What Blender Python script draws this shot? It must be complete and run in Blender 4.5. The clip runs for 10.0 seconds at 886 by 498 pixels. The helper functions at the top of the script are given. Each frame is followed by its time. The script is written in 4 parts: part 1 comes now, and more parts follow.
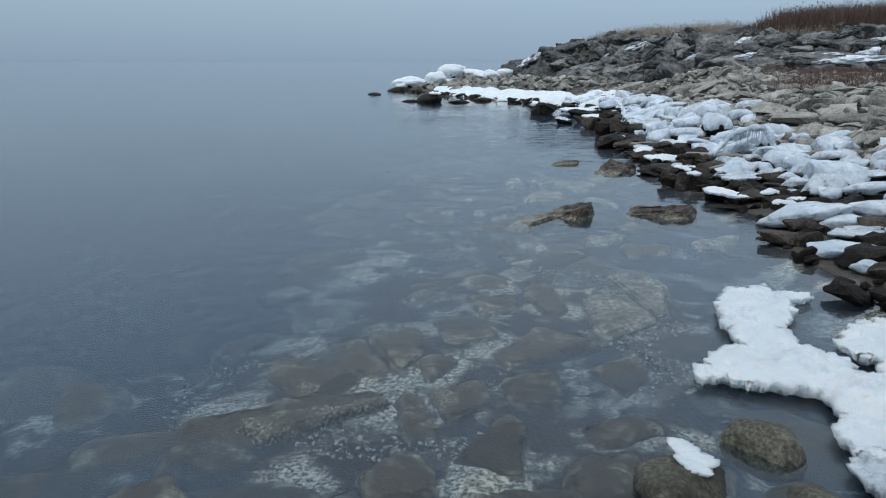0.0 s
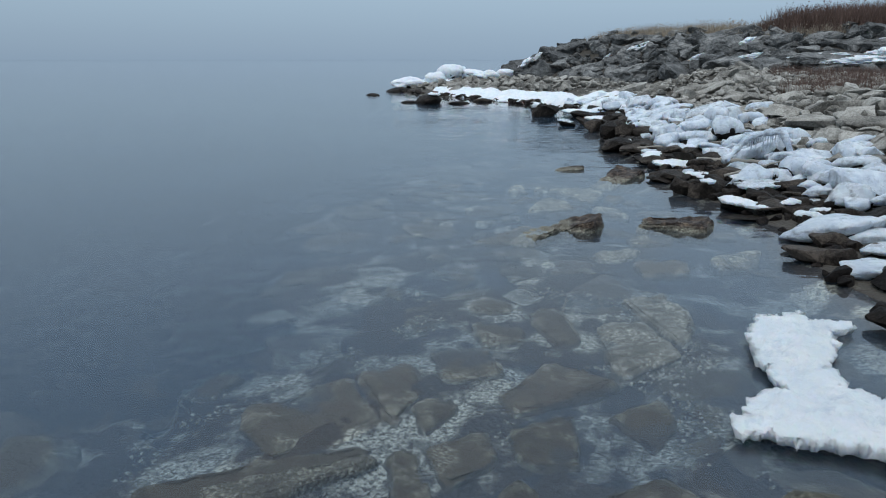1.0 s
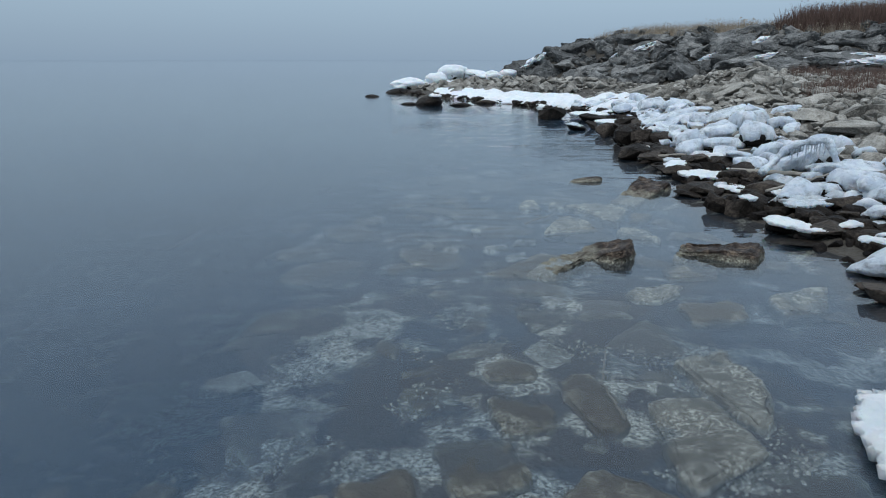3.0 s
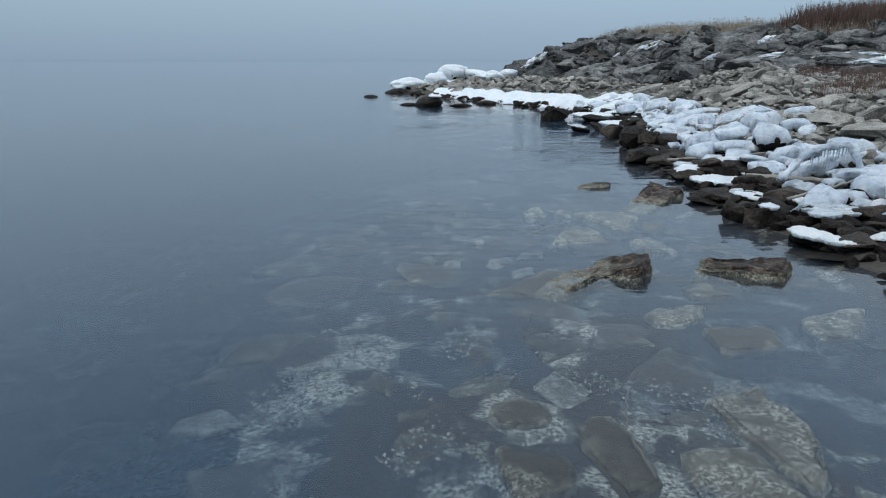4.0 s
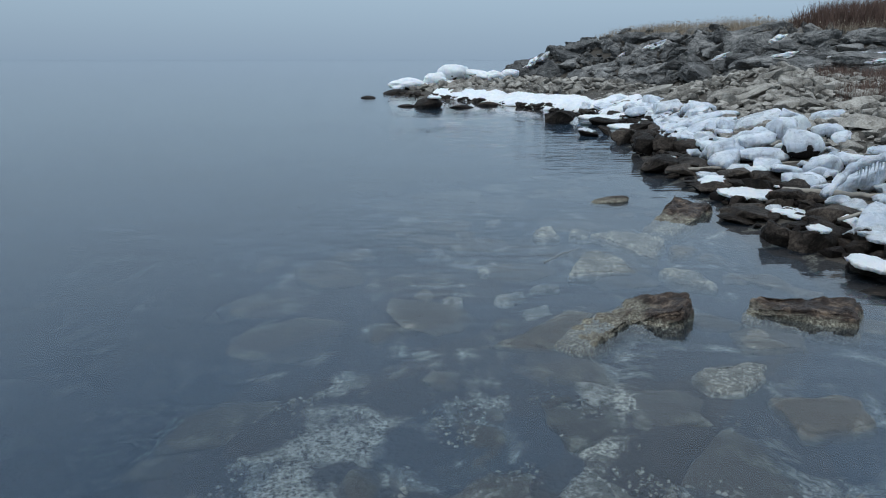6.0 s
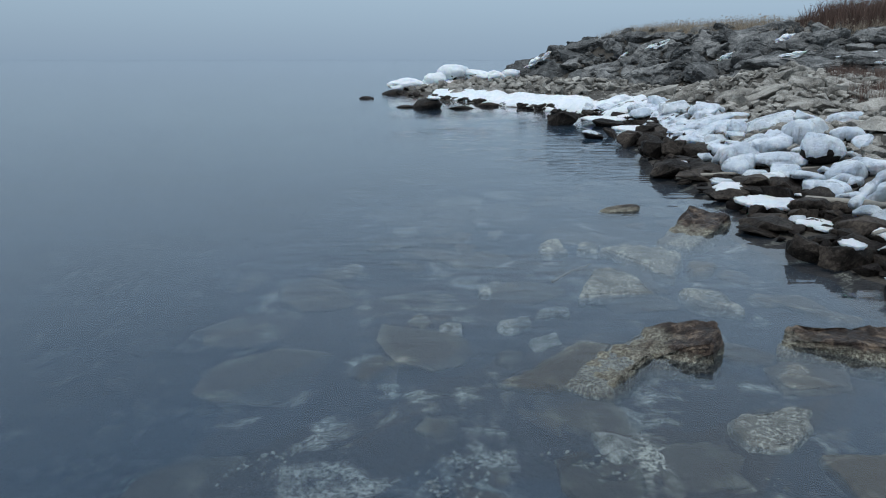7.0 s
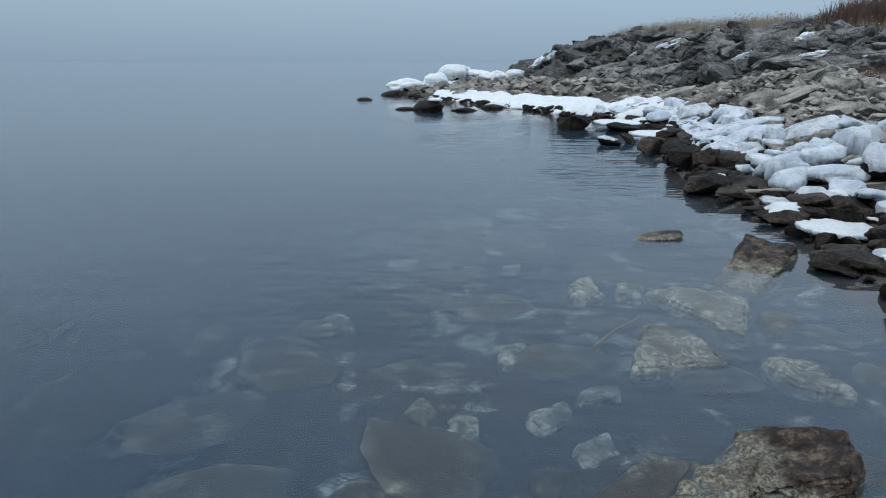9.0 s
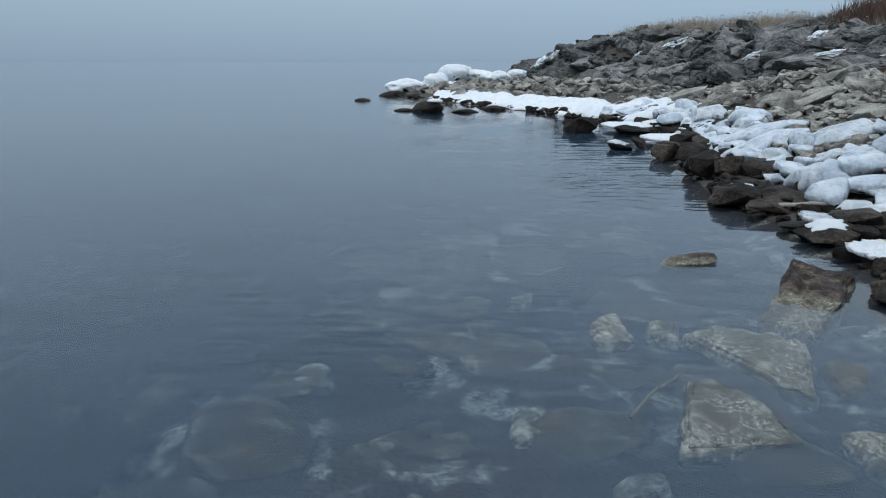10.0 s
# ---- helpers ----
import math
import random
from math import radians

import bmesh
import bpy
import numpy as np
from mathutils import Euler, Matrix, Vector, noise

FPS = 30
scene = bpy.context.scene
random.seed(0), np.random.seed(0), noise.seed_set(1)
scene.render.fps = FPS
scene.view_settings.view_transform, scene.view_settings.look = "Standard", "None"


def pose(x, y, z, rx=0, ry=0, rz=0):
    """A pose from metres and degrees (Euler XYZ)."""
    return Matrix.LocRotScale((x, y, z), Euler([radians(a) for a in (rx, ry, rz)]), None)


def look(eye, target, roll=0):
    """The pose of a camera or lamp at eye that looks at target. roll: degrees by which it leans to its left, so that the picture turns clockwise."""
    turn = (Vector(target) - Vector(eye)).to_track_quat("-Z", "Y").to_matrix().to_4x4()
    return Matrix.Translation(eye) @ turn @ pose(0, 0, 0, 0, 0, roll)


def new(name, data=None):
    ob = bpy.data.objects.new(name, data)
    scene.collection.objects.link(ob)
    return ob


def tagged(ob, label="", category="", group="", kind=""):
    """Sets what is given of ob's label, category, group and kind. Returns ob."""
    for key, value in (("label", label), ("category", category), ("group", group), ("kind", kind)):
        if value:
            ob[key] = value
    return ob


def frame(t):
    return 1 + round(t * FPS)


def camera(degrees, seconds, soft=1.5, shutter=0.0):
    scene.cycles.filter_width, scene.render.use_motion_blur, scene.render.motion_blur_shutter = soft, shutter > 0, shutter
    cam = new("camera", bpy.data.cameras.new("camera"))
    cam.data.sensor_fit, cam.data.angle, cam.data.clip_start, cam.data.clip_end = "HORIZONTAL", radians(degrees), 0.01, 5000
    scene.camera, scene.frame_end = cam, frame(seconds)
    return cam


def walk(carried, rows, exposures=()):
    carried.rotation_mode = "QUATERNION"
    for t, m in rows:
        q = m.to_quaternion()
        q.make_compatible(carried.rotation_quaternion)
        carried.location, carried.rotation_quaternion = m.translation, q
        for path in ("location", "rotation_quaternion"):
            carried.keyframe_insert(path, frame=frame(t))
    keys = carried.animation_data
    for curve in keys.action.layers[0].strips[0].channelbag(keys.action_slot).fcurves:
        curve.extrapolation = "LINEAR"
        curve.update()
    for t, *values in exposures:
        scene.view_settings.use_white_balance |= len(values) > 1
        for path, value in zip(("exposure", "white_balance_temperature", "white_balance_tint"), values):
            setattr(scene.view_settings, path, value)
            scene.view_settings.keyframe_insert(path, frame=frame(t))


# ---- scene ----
cam = camera(66.1, 10.0, soft=1.1)
PATH = [
    (0, (0.327, -0.31, 2.025), (0.265, 1.616, 1.488), -0.0),
    (0.5, (0.321, 0.024, 2.023), (0.26, 1.95, 1.486), -0.0),
    (1, (0.316, 0.338, 2.039), (0.255, 2.263, 1.502), -0.0),
    (1.5, (0.301, 0.719, 2.026), (0.239, 2.645, 1.489), -0.0),
    (2, (0.269, 1.045, 2.029), (0.207, 2.97, 1.492), -0.0),
    (2.5, (0.251, 1.344, 2.03), (0.188, 3.27, 1.494), -0.0),
    (4, (0.21, 2.232, 2.026), (0.148, 4.158, 1.489), 0.0),
    (4.5, (0.197, 2.521, 2.029), (0.135, 4.446, 1.493), 0.0),
    (5, (0.185, 2.823, 2.026), (0.125, 4.749, 1.49), 0.0),
    (5.5, (0.18, 3.116, 2.026), (0.119, 5.041, 1.489), 0.0),
    (7, (0.183, 4.083, 2.016), (0.121, 6.008, 1.479), -0.0),
    (7.5, (0.15, 4.438, 2.016), (0.088, 6.364, 1.479), 0.0),
    (8, (0.109, 4.805, 2.02), (0.046, 6.731, 1.483), -0.1),
    (8.5, (0.083, 5.21, 2.016), (0.02, 7.136, 1.478), -0.0),
    (9, (0.077, 5.653, 1.994), (0.014, 7.579, 1.457), 0.0),
    (9.5, (0.066, 6.128, 1.98), (0.002, 8.053, 1.443), 0.0),
    (10, (0.052, 6.683, 1.976), (-0.012, 8.609, 1.439), 0.0),
]
walk(cam, [(t, look(eye, target, roll)) for t, eye, target, roll in PATH])

# ---- overcast winter daylight ----
world = bpy.data.worlds.new("overcast")
scene.world = world
world.use_nodes = True
wt = world.node_tree
wt.nodes.clear()
w_out = wt.nodes.new("ShaderNodeOutputWorld")
w_bg = wt.nodes.new("ShaderNodeBackground")
w_sky = wt.nodes.new("ShaderNodeTexSky")
w_sky.sky_type, w_sky.sun_disc = "NISHITA", False
w_sky.sun_elevation, w_sky.sun_rotation = radians(63), radians(143)
w_gain = wt.nodes.new("ShaderNodeVectorMath")
w_gain.operation = "SCALE"
w_gain.inputs["Scale"].default_value = 0.08
w_co = wt.nodes.new("ShaderNodeTexCoord")
w_sep = wt.nodes.new("ShaderNodeSeparateXYZ")
w_ramp = wt.nodes.new("ShaderNodeValToRGB")
w_mix = wt.nodes.new("ShaderNodeMix")
w_mix.data_type = "RGBA"
w_mix.inputs["Factor"].default_value = 0.92
stops = w_ramp.color_ramp.elements
stops[0].position, stops[0].color = 0.0, (0.274, 0.382, 0.512, 1)
stops[1].position, stops[1].color = 1.0, (0.70, 0.84, 0.98, 1)
for at, col in ((0.03, (0.298, 0.413, 0.545, 1)), (0.10, (0.385, 0.520, 0.650, 1)), (0.30, (0.57, 0.735, 0.90, 1))):
    e = stops.new(at)
    e.color = col
wt.links.new(w_co.outputs["Generated"], w_sep.inputs[0])
wt.links.new(w_sep.outputs["Z"], w_ramp.inputs["Fac"])
wt.links.new(w_sky.outputs[0], w_gain.inputs[0])
wt.links.new(w_gain.outputs[0], w_mix.inputs["A"])
wt.links.new(w_ramp.outputs[0], w_mix.inputs["B"])
w_side = wt.nodes.new("ShaderNodeMapRange")
for i, v in enumerate((-1.0, 1.0, 0.87, 1.13)):
    w_side.inputs[i + 1].default_value = v
w_even = wt.nodes.new("ShaderNodeVectorMath")
w_even.operation = "SCALE"
wt.links.new(w_sep.outputs["X"], w_side.inputs[0])
wt.links.new(w_mix.outputs["Result"], w_even.inputs[0])
wt.links.new(w_side.outputs[0], w_even.inputs["Scale"])
wt.links.new(w_even.outputs[0], w_bg.inputs["Color"])
w_bg.inputs["Strength"].default_value = 1.0
wt.links.new(w_bg.outputs[0], w_out.inputs[0])

sun = new("sun", bpy.data.lights.new("sun", "SUN"))
sun.data.energy, sun.data.angle, sun.data.color = 1.35, radians(32), (1.0, 0.98, 0.95)
sun.matrix_world = look((-9, -12, 30), (0, 0, 0))


# ---- materials ----
def material(name):
    m = bpy.data.materials.new(name)
    m.use_nodes = True
    m.node_tree.nodes.clear()
    return m


class Net:
    """Short hand for a node tree."""

    def __init__(self, m):
        self.t = m.node_tree
        self.pos = self.node("ShaderNodeNewGeometry").outputs["Position"]

    def node(self, kind, **values):
        n = self.t.nodes.new(kind)
        for key, value in values.items():
            n.inputs[key.replace("_", " ")].default_value = value
        return n

    def link(self, a, b):
        self.t.links.new(a, b)

    def noise(self, scale, detail=4.0, rough=0.55, where=None, distortion=0.0):
        n = self.node("ShaderNodeTexNoise", Scale=scale, Detail=detail, Roughness=rough, Distortion=distortion)
        self.link(where or self.pos, n.inputs["Vector"])
        return n.outputs[0]

    def cells(self, scale, feature="F1", where=None):
        n = self.node("ShaderNodeTexVoronoi", Scale=scale)
        n.feature = feature
        self.link(where or self.pos, n.inputs["Vector"])
        return n.outputs["Distance"]

    def stretch(self, x, y, z, turn=0.0):
        n = self.node("ShaderNodeMapping")
        n.inputs["Scale"].default_value = (x, y, z)
        n.inputs["Rotation"].default_value = (0.0, 0.0, turn)
        self.link(self.pos, n.inputs["Vector"])
        return n.outputs[0]

    def ramp(self, value, *colours):
        n = self.node("ShaderNodeValToRGB")
        e = n.color_ramp.elements
        while len(e) < len(colours):
            e.new(0.5)
        for stop, (at, c) in zip(e, colours):
            stop.position, stop.color = at, (*c, 1) if len(c) == 3 else c
        self.link(value, n.inputs["Fac"])
        return n.outputs[0]

    def span(self, value, a, b, low=0.0, high=1.0):
        n = self.node("ShaderNodeMapRange")
        for i, v in enumerate((a, b, low, high)):
            n.inputs[i + 1].default_value = v
        self.link(value, n.inputs[0])
        return n.outputs[0]

    def math(self, op, a, b=0.0):
        n = self.node("ShaderNodeMath")
        n.operation = op
        for slot, v in zip(n.inputs, (a, b)):
            if isinstance(v, (int, float)):
                slot.default_value = v
            else:
                self.link(v, slot)
        return n.outputs[0]

    def mix(self, fac, a, b, blend="MIX"):
        n = self.node("ShaderNodeMix")
        n.data_type, n.blend_type = "RGBA", blend
        for slot, v in ((n.inputs["Factor"], fac), (n.inputs["A"], a), (n.inputs["B"], b)):
            if isinstance(v, (int, float)):
                slot.default_value = v
            elif isinstance(v, tuple):
                slot.default_value = (*v, 1)
            else:
                self.link(v, slot)
        return n.outputs["Result"]

    def bump(self, height, strength, distance, before=None):
        n = self.node("ShaderNodeBump", Strength=strength, Distance=distance)
        self.link(height, n.inputs["Height"])
        if before:
            self.link(before, n.inputs["Normal"])
        return n.outputs[0]

    def each(self):
        return self.node("ShaderNodeObjectInfo").outputs["Random"]

    def island(self):
        return self.node("ShaderNodeNewGeometry").outputs["Random Per Island"]

    def axis(self, vector, name):
        n = self.node("ShaderNodeSeparateXYZ")
        self.link(vector, n.inputs[0])
        return n.outputs[name]

    def surface(self, colour, rough, normal=None, **values):
        n = self.node("ShaderNodeBsdfPrincipled", **values)
        for slot, v in (("Base Color", colour), ("Roughness", rough)):
            if isinstance(v, float):
                n.inputs[slot].default_value = v
            elif isinstance(v, tuple):
                n.inputs[slot].default_value = (*v, 1)
            else:
                self.link(v, n.inputs[slot])
        if normal:
            self.link(normal, n.inputs["Normal"])
        self.finish(n.outputs[0])
        return n

    def finish(self, shader):
        self.link(shader, self.node("ShaderNodeOutputMaterial").inputs["Surface"])


def stone_material(name, dark, mid, light, rough, own, grain=1.0, bump=0.6, strata=0.0, shine=0.5, depth=0.09):
    """Weathered rock: broad stains, speckled grain and pits, each piece with its own tone."""
    m = material(name)
    n = Net(m)
    broad = n.noise(1.7 * grain, 5, 0.6)
    fine = n.noise(26 * grain, 6, 0.7)
    broad, fine = n.span(broad, 0.32, 0.68), n.span(fine, 0.32, 0.68)
    tone = n.math("ADD", n.math("MULTIPLY", broad, 0.5), n.math("MULTIPLY", fine, 0.5))
    tone = n.math("ADD", tone, n.math("MULTIPLY", n.math("SUBTRACT", n.island() if own == "island" else n.each(), 0.5), 0.34))
    col = n.ramp(tone, (0.12, dark), (0.5, mid), (0.88, light))
    stain = n.span(n.noise(4.3 * grain, 5, 0.65), 0.52, 0.66)
    col = n.mix(n.math("MULTIPLY", stain, 0.45), col, tuple(c * 0.45 for c in dark))
    height = n.math("ADD", n.noise(9 * grain, 8, 0.65), n.math("MULTIPLY", n.cells(5 * grain), 0.5))
    if strata:
        seam = n.noise(2.2, 6, 0.6, n.stretch(0.7, 0.7, 5.5), 0.6)
        col = n.mix(n.math("MULTIPLY", n.span(seam, 0.5, 0.62), strata), col, tuple(c * 0.6 for c in dark))
        height = n.math("ADD", height, n.math("MULTIPLY", seam, 2.5 * strata))
    if depth > 0.095:
        warp = n.node("ShaderNodeVectorMath")
        warp.operation = "MULTIPLY_ADD"
        turb = n.node("ShaderNodeTexNoise", Scale=1.1, Detail=4.0)
        n.link(n.pos, turb.inputs["Vector"])
        n.link(turb.outputs["Color"], warp.inputs[0])
        warp.inputs[1].default_value = (1.1, 1.1, 0.9)
        n.link(n.stretch(0.8, 0.8, 1.5), warp.inputs[2])
        crack = n.cells(1.5, "DISTANCE_TO_EDGE", warp.outputs[0])
        facet = n.cells(1.5, "F1", warp.outputs[0])
        col = n.mix(n.span(crack, 0.04, 0.0, 0.0, 0.35), col, tuple(c * 0.35 for c in dark))
        height = n.math("ADD", height, n.math("ADD", n.math("MULTIPLY", n.span(crack, 0.0, 0.10), 0.7), n.math("MULTIPLY", facet, 1.8)))
    n.surface(col, rough, n.bump(n.noise(60 * grain, 4, 0.7), 0.5, 0.012, n.bump(height, bump, depth)), Specular_IOR_Level=shine)
    return m


DRY = stone_material("dry_limestone", (0.075, 0.069, 0.060), (0.275, 0.259, 0.230), (0.50, 0.48, 0.44), 0.85, "object")
COBBLE = stone_material("dry_cobble", (0.060, 0.055, 0.048), (0.245, 0.229, 0.202), (0.50, 0.48, 0.44), 0.85, "island")
WET = stone_material("wet_stone", (0.005, 0.004, 0.0035), (0.022, 0.0175, 0.0145), (0.090, 0.073, 0.060), 0.6, "object", shine=0.12)
WETCOB = stone_material("wet_cobble", (0.004, 0.003, 0.003), (0.013, 0.010, 0.009), (0.050, 0.040, 0.033), 0.7, "island", shine=0.12)
BANK = stone_material("bank_rock", (0.040, 0.041, 0.042), (0.145, 0.147, 0.145), (0.36, 0.355, 0.34), 0.85, "object", 0.8, 0.8, 0.15, depth=0.10)
BANKFILL = stone_material("bank_rubble", (0.032, 0.033, 0.034), (0.100, 0.102, 0.100), (0.26, 0.255, 0.24), 0.85, "island", 0.8, 1.0, 0.5, depth=0.16)
MOSSY = stone_material("mossy_boulder", (0.026, 0.025, 0.019), (0.10, 0.094, 0.070), (0.27, 0.255, 0.20), 0.6, "object", 1.6, 0.8, shine=0.25)
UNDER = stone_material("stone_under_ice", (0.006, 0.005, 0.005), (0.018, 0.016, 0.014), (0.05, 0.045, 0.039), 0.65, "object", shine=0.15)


def lake_stone_material(name, bare, full, pale, grain):
    """Stone at the water line: pale algae crust where it is always wet, dark washed rock above."""
    m = material(name)
    n = Net(m)
    z = n.axis(n.pos, "Z")
    line = n.math("ADD", z, n.math("MULTIPLY", n.math("SUBTRACT", n.noise(7, 4), 0.5), 0.12))
    above = n.span(line, 0.012, 0.06)
    speck = n.span(n.noise(grain, 6, 0.8), 0.44, 0.62)
    patch = n.span(n.noise(2.2, 4, 0.6), bare, full)
    point = n.node("ShaderNodeNewGeometry").outputs["Pointiness"]
    edge = n.math("MULTIPLY", n.span(point, 0.52, 0.60), n.span(n.noise(5, 4, 0.6), 0.38, 0.55))
    own = n.each()
    brown = n.mix(own, (0.055, 0.045, 0.038), (0.125, 0.104, 0.085))
    brown = n.mix(n.span(n.noise(6, 6, 0.65), 0.3, 0.7), brown, (0.100, 0.086, 0.066))
    crust = n.mix(n.span(n.noise(24, 6, 0.75), 0.35, 0.65), tuple(c * pale for c in (0.34, 0.32, 0.23)), tuple(c * pale for c in (0.68, 0.67, 0.55)))
    cover = n.math("MAXIMUM", n.math("MULTIPLY", patch, speck), n.math("MULTIPLY", edge, n.span(speck, 0, 1, 0.4, 1)))
    low = n.mix(n.math("MULTIPLY", cover, 0.9), brown, crust)
    high = n.ramp(n.span(n.noise(9, 6, 0.75), 0.3, 0.7), (0.15, (0.010, 0.007, 0.006)), (0.55, (0.045, 0.030, 0.023)), (0.92, (0.22, 0.165, 0.12)))
    col = n.mix(above, low, high)
    height = n.math("ADD", n.noise(12, 8, 0.65), n.math("MULTIPLY", n.cells(9), 0.6))
    n.surface(col, n.span(above, 0, 1, 0.6, 0.5), n.bump(height, 0.9, 0.07), Specular_IOR_Level=0.25)
    return m


LAKE, CRUSTED = lake_stone_material("lake_stone", 0.55, 0.66, 1.0, 40), lake_stone_material("crusted_lake_stone", 0.30, 0.46, 0.95, 46)


def pale_stone_material():
    m = material("crusted_stone")
    n = Net(m)
    speck = n.math("MULTIPLY", n.span(n.noise(34, 6, 0.8), 0.47, 0.60), n.span(n.noise(3.5, 5, 0.65), 0.40, 0.58))
    base = n.mix(n.noise(4, 5), (0.060, 0.053, 0.041), (0.130, 0.118, 0.090))
    point = n.node("ShaderNodeNewGeometry").outputs["Pointiness"]
    edge = n.math("MULTIPLY", n.span(point, 0.51, 0.57), n.span(n.noise(11, 5, 0.7), 0.40, 0.58))
    col = n.mix(n.math("MULTIPLY", n.math("MAXIMUM", speck, edge), 0.9), base, (0.56, 0.55, 0.47))
    n.surface(col, 0.7, n.bump(n.noise(18, 8, 0.7), 0.8, 0.02))
    return m


PALE = pale_stone_material()


def bed_material():
    """Ground sheet: silt and pale gravel under water, dark damp grit on the beach, soil and dead grass on top."""
    m = material("ground")
    n = Net(m)
    z = n.axis(n.pos, "Z")
    wet = n.span(z, -0.02, 0.02, 1, 0)
    top = n.span(z, 3.0, 3.6)
    fleck = n.span(n.math("ADD", n.noise(30, 6, 0.8), n.math("MULTIPLY", n.cells(44), 0.2)), 0.52, 0.68)
    gravel = n.mix(fleck, (0.085, 0.075, 0.060), (0.58, 0.56, 0.46))
    silt = n.mix(n.noise(7, 5), (0.020, 0.016, 0.014), (0.065, 0.051, 0.043))
    bare = n.math("ADD", n.noise(1.9, 5, 0.6), n.span(n.axis(n.pos, "Y"), 6.0, 9.0, 0.0, -0.07))
    gravel = n.mix(n.span(bare, 0.58, 0.48), gravel, silt)
    grit = n.mix(n.noise(8, 6, 0.7), (0.022, 0.019, 0.016), (0.10, 0.088, 0.072))
    soil = n.mix(n.noise(3, 6, 0.7), (0.10, 0.070, 0.042), (0.24, 0.175, 0.105))
    col = n.mix(wet, n.mix(top, grit, soil), gravel)
    n.surface(col, 0.85, n.bump(n.math("ADD", n.noise(14, 8), n.cells(24)), 0.7, 0.03))
    return m


BED = bed_material()


def ice_material(name, low, high, clear, rough):
    """Frozen spray: milky ice with clearer grey hollows and a lumpy, frosted skin."""
    m = material(name)
    n = Net(m)
    col = n.mix(n.span(n.noise(3.6, 6, 0.65), 0.34, 0.66), low, high)
    side = n.axis(n.node("ShaderNodeNewGeometry").outputs["Normal"], "Z")
    drips = n.noise(1.0, 5, 0.6, n.stretch(11, 11, 1.6))
    thin = n.math("MAXIMUM", n.span(n.noise(5.5, 6, 0.7), 0.54, 0.68), n.math("MULTIPLY", n.span(drips, 0.50, 0.70), n.span(side, 0.5, 0.0)))
    col = n.mix(n.math("MULTIPLY", thin, 0.72), col, clear)
    height = n.math("ADD", n.noise(8, 7, 0.65), n.math("MULTIPLY", n.noise(34, 5, 0.75), 0.5))
    height = n.math("ADD", height, n.math("MULTIPLY", drips, 0.25))
    s = n.surface(col, n.span(n.noise(4, 3), 0.3, 0.7, rough - 0.12, rough + 0.15), n.bump(height, 1.0, 0.06))
    s.inputs["Subsurface Weight"].default_value = 0.25
    s.inputs["Subsurface Radius"].default_value = (0.05, 0.08, 0.11)
    s.inputs["Subsurface Scale"].default_value = 0.5
    return m


ICE = ice_material("spray_ice", (0.48, 0.55, 0.64), (0.84, 0.89, 0.94), (0.18, 0.205, 0.24), 0.36)
CLEAR = ice_material("glaze_ice", (0.50, 0.55, 0.61), (0.74, 0.79, 0.83), (0.15, 0.16, 0.17), 0.25)
SNOW = ice_material("snow_ice", (0.76, 0.82, 0.87), (0.91, 0.94, 0.965), (0.60, 0.67, 0.75), 0.6)


def water_material():
    m = material("lake_water")
    n = Net(m)
    calm = n.span(n.noise(0.16, 3, 0.5), 0.40, 0.62)
    wide = n.noise(1.0, 2, 0.5, n.stretch(0.8, 2.4, 1, 0.25))
    small = n.noise(1.0, 1.0, 0.5, n.stretch(1.9, 8.0, 1, -0.22))
    height = n.math("ADD", n.math("MULTIPLY", wide, 0.45), n.math("MULTIPLY", n.math("MULTIPLY", small, calm), 0.55))
    height = n.math("MULTIPLY", height, n.math("MULTIPLY", n.span(n.axis(n.pos, "Y"), 12.0, 60.0, 1.0, 0.25), n.span(n.axis(n.pos, "Y"), 5.5, 10.5, 0.15, 1.0)))
    normal = n.bump(height, 0.55, 0.05)
    clear = n.node("ShaderNodeBsdfTransparent", Color=(0.93, 0.97, 1.0, 1))
    murk = n.node("ShaderNodeBsdfDiffuse", Color=(0.120, 0.195, 0.283, 1))
    body = n.node("ShaderNodeMixShader", Fac=0.05)
    n.link(clear.outputs[0], body.inputs[1])
    n.link(murk.outputs[0], body.inputs[2])
    gloss = n.node("ShaderNodeBsdfGlossy", Color=(1, 1, 1, 1), Roughness=0.03)
    n.link(normal, gloss.inputs["Normal"])
    fres = n.node("ShaderNodeFresnel", IOR=1.333)
    n.link(normal, fres.inputs["Normal"])
    out = n.node("ShaderNodeMixShader")
    n.link(fres.outputs[0], out.inputs[0])
    n.link(body.outputs[0], out.inputs[1])
    n.link(gloss.outputs[0], out.inputs[2])
    n.finish(out.outputs[0])
    return m


# Painted underwater haze: a part-clear, blue-grey sheet that veils what lies below.
def haze_sheet_material():
    m = material("underwater_haze")
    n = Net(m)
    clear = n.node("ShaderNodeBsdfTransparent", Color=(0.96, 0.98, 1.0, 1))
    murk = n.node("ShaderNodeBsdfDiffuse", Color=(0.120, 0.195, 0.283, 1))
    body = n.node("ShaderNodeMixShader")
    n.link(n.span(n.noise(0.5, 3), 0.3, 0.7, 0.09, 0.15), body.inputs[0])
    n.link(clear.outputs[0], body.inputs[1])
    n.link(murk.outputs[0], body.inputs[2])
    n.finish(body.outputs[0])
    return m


WATER, HAZE = water_material(), haze_sheet_material()


def plain_material(name, a, b, scale, rough, own=False):
    m = material(name)
    n = Net(m)
    f = n.island() if own else n.noise(scale, 5, 0.65)
    n.surface(n.mix(f, a, b), rough, n.bump(n.noise(scale * 4, 5), 0.4, 0.01))
    return m


